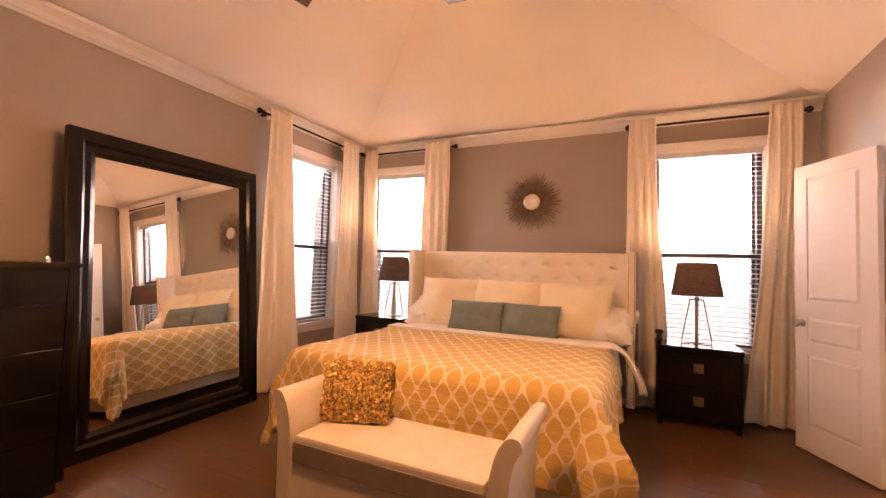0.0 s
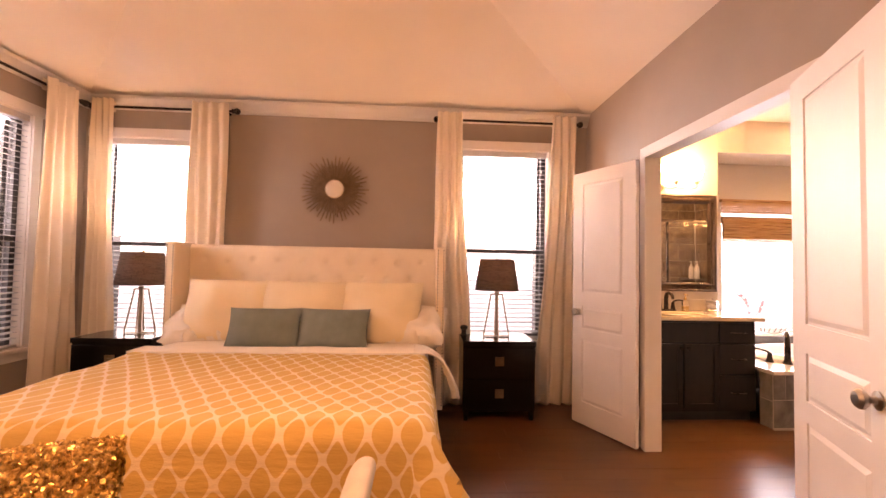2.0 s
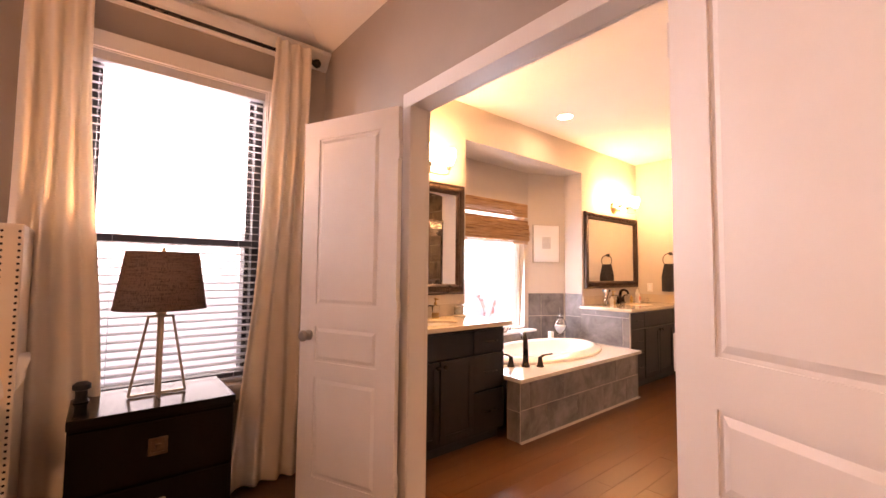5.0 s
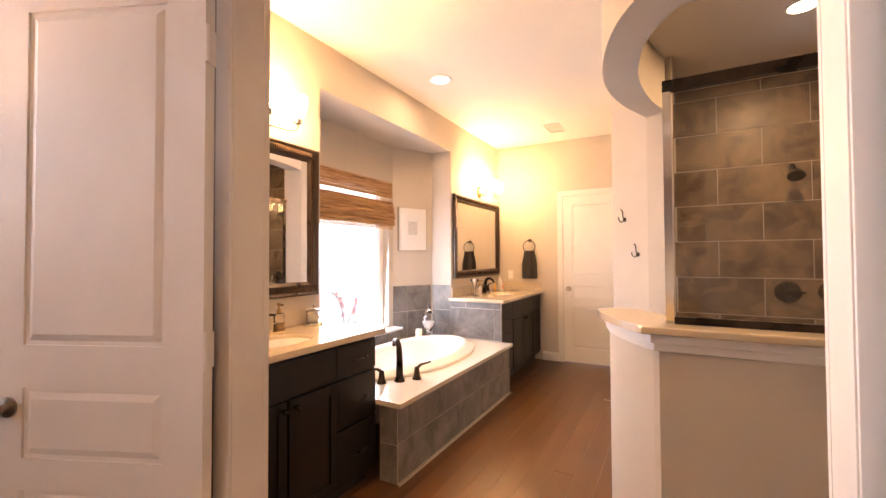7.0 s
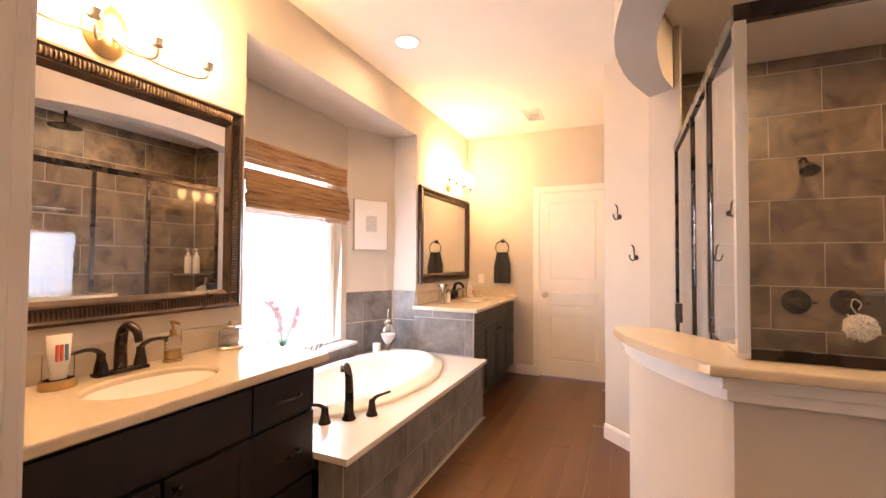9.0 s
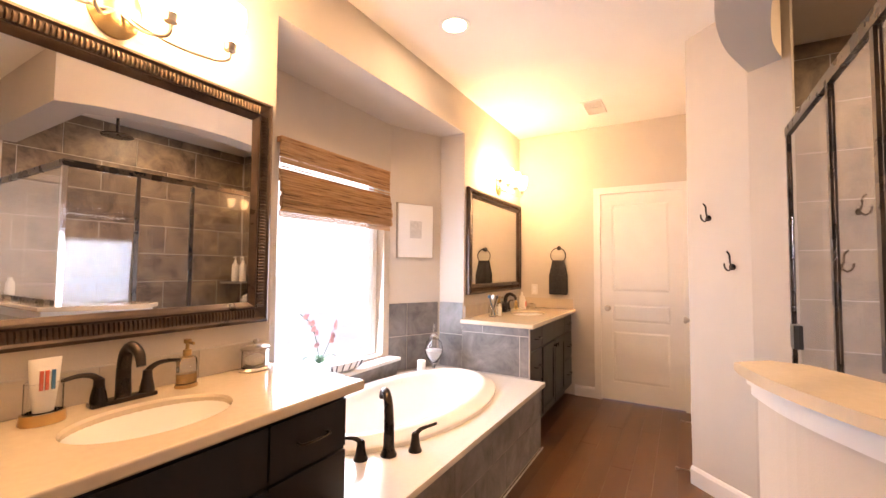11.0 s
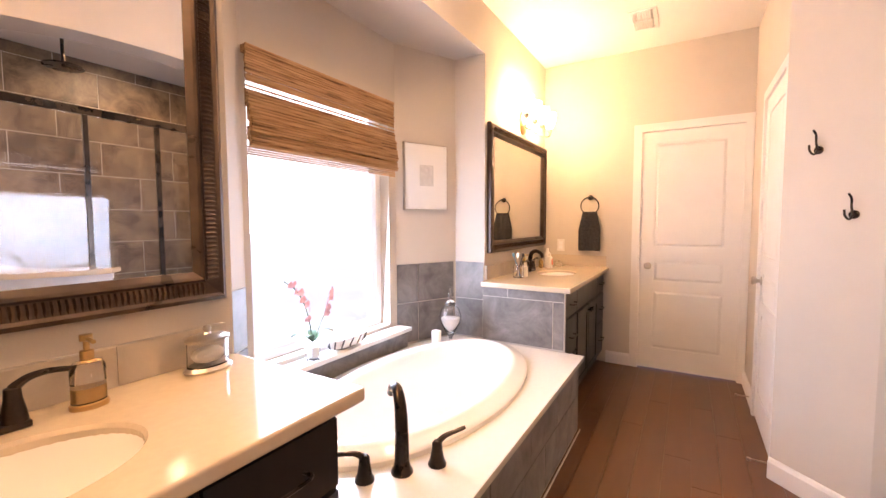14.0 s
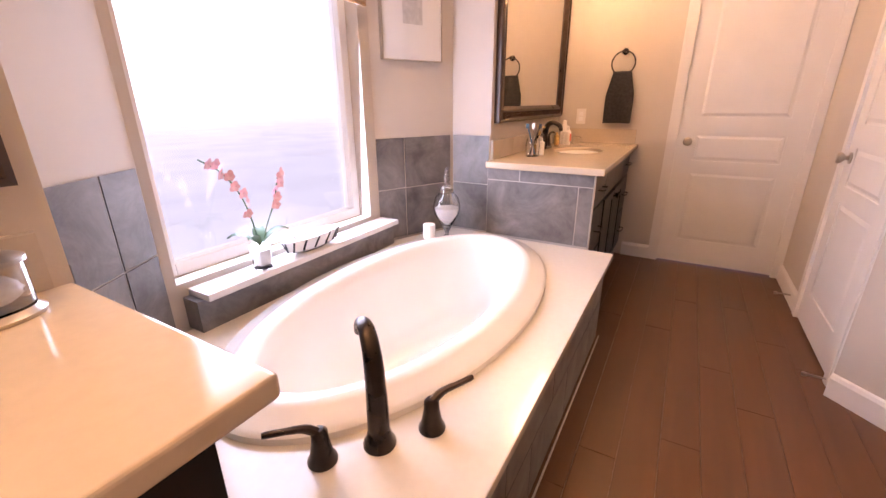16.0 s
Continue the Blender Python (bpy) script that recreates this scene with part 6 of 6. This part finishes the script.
part("frame", boxes((-0.17, -0.09, -0.008, 0.17, -0.07, 0), (-0.17, 0.07, -0.008, 0.17, 0.09, 0), (-0.17, -0.07, -0.008, -0.15, 0.07, 0), (0.15, -0.07, -0.008, 0.17, 0.07, 0), (-0.006, -0.07, -0.008, 0.006, 0.07, 0)), WHITE, vt)
for k in range(9):
    sl = part("slat", boxes((-0.149, -0.0065, -0.001, 0.149, 0.0065, 0.001)), WHITE, vt)
    sl.matrix_basis = pose(0, -0.062 + k * 0.0155, -0.006, 35, 0, 0)

# towel ring with towel
tr = thing("towel_ring", (BE - 0.001, 4.335, 1.50), "dark bronze towel ring on the end wall", "towel ring")
bm = bmesh.new()
lathe(bm, [(0.022, 0), (0.022, 0.006), (0.010, 0.012), (0.009, 0.045), (0.013, 0.05), (0, 0.055)], 16)
q = part("post", bm, BRONZE, tr, "", True)
q.matrix_basis = pose(0, 0, 0.0, 0, -90, 0)
bm = bmesh.new()
tube(bm, [(-0.045, 0.078 * math.sin(2 * math.pi * k / 32), -0.078 + 0.078 * math.cos(2 * math.pi * k / 32)) for k in range(33)], 0.005, 8)
part("ring", bm, BRONZE, tr, "", True)
tow = thing("hand_towel", (BE - 0.046, 4.335, 1.36), "charcoal grey hand towel folded through the towel ring", "towel")
bm = bmesh.new()
rows = []
for j in range(21):
    v = j / 20
    z = 0.0 - 0.345 * v
    w = 0.060 + 0.035 * min(v * 2.2, 1)
    row = [bm.verts.new((-0.012 - 0.010 * math.sin(u * 9 + 1) * (0.4 + v), w * (2 * u - 1), z)) for u in [i / 16 for i in range(17)]]
    row2 = [bm.verts.new((0.014 + 0.005 * math.sin(u * 8), w * (2 * u - 1), z + 0.01)) for u in [i / 16 for i in range(16, -1, -1)]]
    rows.append(row + row2)
for a, b in zip(rows, rows[1:]):
    n = len(a)
    for i in range(n):
        bm.faces.new((a[i], a[(i + 1) % n], b[(i + 1) % n], b[i]))
bm.faces.new(rows[0])
bm.faces.new(rows[-1][::-1])
part("cloth", bm, TOWEL, tow, "", True)

# picture on the bay's angled wall
pa = math.degrees(math.atan2(-0.20, 0.44))
pc = thing("framed_picture", Matrix.Translation((4.075, 5.1065, 1.36)) @ Matrix.Rotation(radians(pa), 4, "Z"), "pale picture under glass in a slim frame on the bay wall", "picture")
part("mount", boxes((-0.165, -0.022, 0.005, 0.165, -0.002, 0.435)), PAPER, pc, "white mount")
part("print", boxes((-0.055, -0.0235, 0.16, 0.055, -0.0222, 0.30)), GREYINK, pc, "faint grey printed motif")
part("frame", boxes((-0.172, -0.026, 0, -0.1655, -0.002, 0.44), (0.1655, -0.026, 0, 0.172, -0.002, 0.44), (-0.165, -0.026, 0, 0.165, -0.002, 0.0045), (-0.165, -0.026, 0.4355, 0.165, -0.002, 0.44)), NICKEL, pc, "slim pale metal frame")
part("glazing", boxes((-0.165, -0.0252, 0.005, 0.165, -0.0242, 0.435)), GLASS, pc, "glass").visible_shadow = False

# counter things
tc_ = thing("toothpaste_tube", (1.71, 4.665, 0.8712), "white toothpaste tube with red and blue print", "toothpaste")
bm = bmesh.new()
rows = []
for z, w, d in ((0.02, 0.020, 0.018), (0.05, 0.024, 0.018), (0.10, 0.030, 0.013), (0.15, 0.033, 0.006), (0.165, 0.034, 0.0015)):
    rows.append([bm.verts.new((w * math.cos(2 * math.pi * k / 20), d * math.sin(2 * math.pi * k / 20), z)) for k in range(20)])
for a, b in zip(rows, rows[1:]):
    for k in range(20):
        bm.faces.new((a[k], a[(k + 1) % 20], b[(k + 1) % 20], b[k]))
bm.faces.new(rows[0][::-1])
bm.faces.new(rows[-1])
part("tube", bm, SHEET, tc_, "", True)
for x, m_ in ((-0.014, RED), (-0.003, RED), (0.010, BLUE)):
    part("print", boxes((x, -0.0175, 0.085, x + 0.007, -0.0125, 0.135)), m_, tc_, "printed bar")
hc = thing("brass_cup", (1.71, 4.665, 0.8705), "short oval brass tumbler holder with clear sides on the counter", "cup")
bm = bmesh.new()
lathe(bm, [(0.046, 0), (0.048, 0.003), (0.046, 0.028), (0.042, 0.028), (0.040, 0.001), (0.0, 0.0005)], 28, sy=0.8)
part("base", bm, BRASS, hc, "", True)
bm = bmesh.new()
lathe(bm, [(0.040, 0.029), (0.040, 0.105), (0.038, 0.105), (0.038, 0.029)], 28, sy=0.8)
part("glass_wall", bm, GLASS, hc, "clear glass side", True)


def soap_pump(x, y, label):
    s = thing("soap_dispenser", (x, y, 0.8705), label, "soap dispenser", "soap dispensers")
    bm = bmesh.new()
    lathe(bm, [(0.036, 0), (0.036, 0.010), (0.033, 0.012)], 28, sy=0.8)
    part("base", bm, BRASS, s, "brass base ring", True)
    bm = bmesh.new()
    lathe(bm, [(0.032, 0.013), (0.032, 0.09), (0.026, 0.10), (0.012, 0.104), (0, 0.104)], 28, sy=0.8)
    part("bottle", bm, GLASS, s, "clear glass bottle", True)
    bm = bmesh.new()
    lathe(bm, [(0.030, 0.015), (0.030, 0.045), (0, 0.045)], 24, sy=0.78)
    part("soap", bm, BRASS, s, "amber liquid soap", True)
    bm = bmesh.new()
    lathe(bm, [(0.013, 0.105), (0.013, 0.125), (0.006, 0.127), (0.006, 0.145), (0.012, 0.147), (0.012, 0.160), (0, 0.161)], 16)
    tube(bm, [(0, 0, 0.152), (0.0, -0.038, 0.149)], 0.005, 8)
    part("pump", bm, BRASS, s, "brass pump", True)
    return s


soap_pump(2.08, 4.685, "glass soap dispenser with a brass pump beside the faucet")
soap_pump(4.80, 4.66, "glass soap dispenser with a brass pump beside the far sink")
gj = thing("cotton_jar", (2.345, 4.69, 0.8705), "oval glass jar of cotton with a silver lid and base", "jar")
bm = bmesh.new()
lathe(bm, [(0.062, 0), (0.064, 0.006), (0.058, 0.010), (0.054, 0.014)], 32, sy=0.72)
part("base", bm, NICKEL, gj, "champagne metal base", True)
bm = bmesh.new()
lathe(bm, [(0.054, 0.0145), (0.054, 0.082), (0.051, 0.082), (0.051, 0.018), (0, 0.018)], 32, sy=0.72)
part("jar", bm, GLASS, gj, "clear glass wall", True)
bm = bmesh.new()
lathe(bm, [(0.058, 0.083), (0.058, 0.090), (0.045, 0.096), (0.012, 0.099), (0.007, 0.104), (0.012, 0.114), (0.008, 0.123), (0, 0.125)], 32, sy=0.75)
part("lid", bm, NICKEL, gj, "silver lid with a round knob", True)
bm = bmesh.new()
bmesh.ops.create_icosphere(bm, subdivisions=4, radius=1)
for v in bm.verts:
    n = v.co.normalized()
    f = 1 + 0.14 * noise.noise(n * 3.5)
    v.co = Vector((n.x * 0.043 * f, n.y * 0.030 * f, 0.042 + n.z * 0.022 * f))
part("cotton", bm, POWDER, gj, "white cotton", True)
# far counter
tb = thing("toothbrush_glass", (4.57, 4.62, 0.8705), "glass tumbler holding several toothbrushes on the far counter", "tumbler")
bm = bmesh.new()
lathe(bm, [(0.032, 0), (0.036, 0.004), (0.040, 0.06), (0.034, 0.10), (0.032, 0.10), (0.037, 0.06), (0.033, 0.008), (0, 0.008)], 24)
part("tumbler", bm, GLASS, tb, "clear round tumbler", True)
for k, (a, m_) in enumerate(((0.3, SHEET), (1.9, BLUE), (3.4, NICKEL), (5.0, BLACK))):
    bm = bmesh.new()
    ex, ey = 0.035 * math.cos(a), 0.035 * math.sin(a)
    tube(bm, [(-ex * 0.4, -ey * 0.4, 0.012), (ex, ey, 0.17)], 0.004, 6)
    box(bm, ex - 0.006, ey - 0.008, 0.155, ex + 0.006, ey + 0.008, 0.18)
    part("toothbrush", bm, m_, tb, "slim toothbrush")
for k, (x, y, h_, r_, m_, txt) in enumerate(((4.66, 4.60, 0.10, 0.020, SHEET, "small white lotion bottle on the far counter"), (5.36, 4.62, 0.13, 0.024, SHEET, "white striped toiletry bottle on the far counter"),
                                            (5.42, 4.66, 0.17, 0.026, SHEET, "tall white toiletry bottle near the end wall"), (5.50, 4.58, 0.06, 0.034, GLASS, "low clear glass pot near the end wall"), (5.30, 4.68, 0.09, 0.018, GOLD, "small amber bottle beside the far mirror"))):
    b = thing("toiletry_bottle", (x, y, 0.8705), txt, "bottle", "toiletries on the far counter")
    bm = bmesh.new()
    lathe(bm, [(r_ * 0.95, 0), (r_, 0.004), (r_, h_ * 0.72), (r_ * 0.5, h_ * 0.82), (r_ * 0.5, h_ * 0.98), (0, h_)], 20)
    part("bottle", bm, m_, b, "", True)
    if h_ > 0.12:
        part("label", boxes((-0.012, -r_ - 0.0015, h_ * 0.2, 0.012, -r_ + 0.004, h_ * 0.6)), RED, b, "coloured printed label")
ol = thing("power_outlet", pose(BE, 4.60, 1.06, 0, 0, -90), "white outlet plate on the end wall beside the far mirror", "outlet")
part("plate", boxes((-0.034, -0.006, -0.056, 0.034, -0.0005, 0.056), bevel=0.0015), WHITE, ol)
part("socket", boxes((-0.016, -0.008, -0.034, 0.016, -0.0062, -0.004), (-0.016, -0.008, 0.004, 0.016, -0.0062, 0.034), bevel=0.0008), VINYL, ol)
# door stops
for x, y, s in ((5.20, 3.166, 1), (4.27, 3.19, 1)):
    d = thing("door_stop", (x, y, 0.06), "small nickel spring door stop on the baseboard", "door stop", "door stops")
    bm = bmesh.new()
    tube(bm, [(0, 0, 0), (0, s * 0.07, 0)], 0.005, 8)
    lathe(bm, [(0.010, -0.008), (0.010, 0.006), (0, 0.006)], 10, (0, s * 0.072, 0))
    part("spring", bm, NICKEL, d, "", True)

# ---- tiles ----


def tile_grid(parent, origin, udir, nrm, u1, v1, tw, th_, mat, stagger=0.5, v0=0.0, thick=0.0035, start=0.0):
    """Running-bond tiles over u 0..u1, v v0..v1 of a face at origin."""
    o, U, N = Vector(origin), Vector(udir), Vector(nrm)
    shared = {}
    row, v = 0, v0
    g = 0.0028
    while v < v1 - 0.01:
        ve = min(v + th_, v1)
        u = -tw * ((row * stagger + start) % 1)
        while u < u1 - 0.004:
            a, b = max(u, 0) + g, min(u + tw, u1) - g
            if b - a > 0.015:
                key = (round(b - a, 3), round(ve - v, 3))
                if key not in shared:
                    bm = bmesh.new()
                    w, h_ = key[0], key[1] - 2 * g
                    box(bm, 0, 0, 0, w, thick, h_)
                    ob = part("tile", bm, mat, parent)
                    shared[key] = ob.data
                else:
                    ob = new("tile", shared[key])
                    ob.parent = parent
                rot = Matrix((U, -N, Vector((0, 0, 1)))).transposed().to_4x4()
                pos = o + U * a + Vector((0, 0, v + g)) + N * (thick + 0.0)
                ob.matrix_basis = Matrix.Translation(pos) @ rot
            u += tw
        v = ve
        row += 1


tile_grid(tw_e, (4.652, 1.29, 0), (0, 1, 0), (-1, 0, 0), 1.43, BC, 0.61, 0.305, TILE, 0.5, v0=-0.115, start=0.18)
tile_grid(tw_s, (2.40, 1.288, 0), (1, 0, 0), (0, 1, 0), 2.24, BC, 0.61, 0.305, TILE, 0.5, v0=-0.115, start=0.35)
tile_grid(tw_n, (3.872, 2.724, 0), (1, 0, 0), (0, -1, 0), 0.77, BC, 0.61, 0.305, TILE, 0.5, v0=-0.115)
tile_grid(front, (2.42, 4.112, 0), (1, 0, 0), (0, -1, 0), 1.82, DK - 0.033, 0.42, 0.22, TILE_GREY, 0.5, start=0.25, v0=0.011)
tile_grid(front, (2.42, 4.24, 0), (0, -1, 0), (-1, 0, 0), 0.128, DK - 0.033, 0.42, 0.22, TILE_GREY, 0.5)
vs = structure("vanity_side_wall", boxes((4.282, 4.205, 0, 4.299, BN - 0.001, 0.834)), GROUT, "grey-tiled side of the far vanity")
tile_grid(vs, (4.282, BN - 0.001, 0), (0, -1, 0), (-1, 0, 0), 0.56, 0.834, 0.61, 0.305, TILE_GREY, 0.5, v0=0.467, start=0.2)
tile_grid(vs, (4.282, 4.745, 0), (0, -1, 0), (-1, 0, 0), 0.50, 0.433, 0.61, 0.305, TILE_GREY, 0.5)
wn_ = structure("bay_tile_wall", boxes((4.3045, 4.772, DK + 0.001, 4.309, 4.995, 1.0)), GROUT, "grey tile wainscot round the tub bay")
tile_grid(wn_, (4.3045, 4.995, 0), (0, -1, 0), (-1, 0, 0), 0.223, 1.0, 0.30, 0.27, TILE_GREY, 0, v0=DK + 0.002)
sl = (4.31 - 3.87, 5.0 - 5.2)
L = math.hypot(*sl)
ux, uy = sl[0] / L, sl[1] / L
tile_grid(wn_, (3.87 + uy * 0.001, 5.2 - ux * 0.001, 0), (ux, uy, 0), (uy, -ux, 0), L - 0.01, 1.0, 0.30, 0.27, TILE_GREY, 0, v0=DK + 0.002, start=0.45)
sl = (2.80 - 2.47, 5.2 - 5.0)
L = math.hypot(*sl)
ux, uy = sl[0] / L, sl[1] / L
tile_grid(wn_, (2.47 + uy * 0.001, 5.0 - ux * 0.001, 0), (ux, uy, 0), (uy, -ux, 0), L - 0.005, 1.0, 0.30, 0.27, TILE_GREY, 0, v0=DK + 0.002, start=0.2)
tile_grid(wn_, (2.471, 4.775, 0), (0, 1, 0), (1, 0, 0), 0.215, 0.90, 0.30, 0.27, TILE_GREY, 0, v0=DK + 0.002)

# ---- floor planks ----
rnd = random.Random(77)
PW = 0.127
far = bmesh.new()
shared = {}
y, row = SY, 0
while y < 5.0:
    x = WX + 0.002 - rnd.uniform(0, 1.2)
    while x < BE:
        ln = rnd.choice((1.0, 1.3, 1.6, 1.9))
        a, b = max(x, WX + 0.002), min(x + ln, BE - 0.002)
        if b - a > 0.05:
            if y > 0.7:
                key = math.floor((b - a) * 1000) / 1000
                if key not in shared:
                    bm = bmesh.new()
                    box(bm, 0, 0, -0.011, key - 0.0016, PW - 0.0012, 0.0)
                    ob = part("plank", bm, PLANK, floor)
                    shared[key] = ob.data
                else:
                    ob = new("plank", shared[key])
                    ob.parent = floor
                ob.location = (a, y, rnd.uniform(-0.0004, 0.0))
            else:
                box(far, a, y, -0.011, b - 0.0016, y + PW - 0.0012, 0.0)
        x += ln
    y += PW
part("planks", far, PLANK, floor, "dark stained wood planks", kind="stuff")
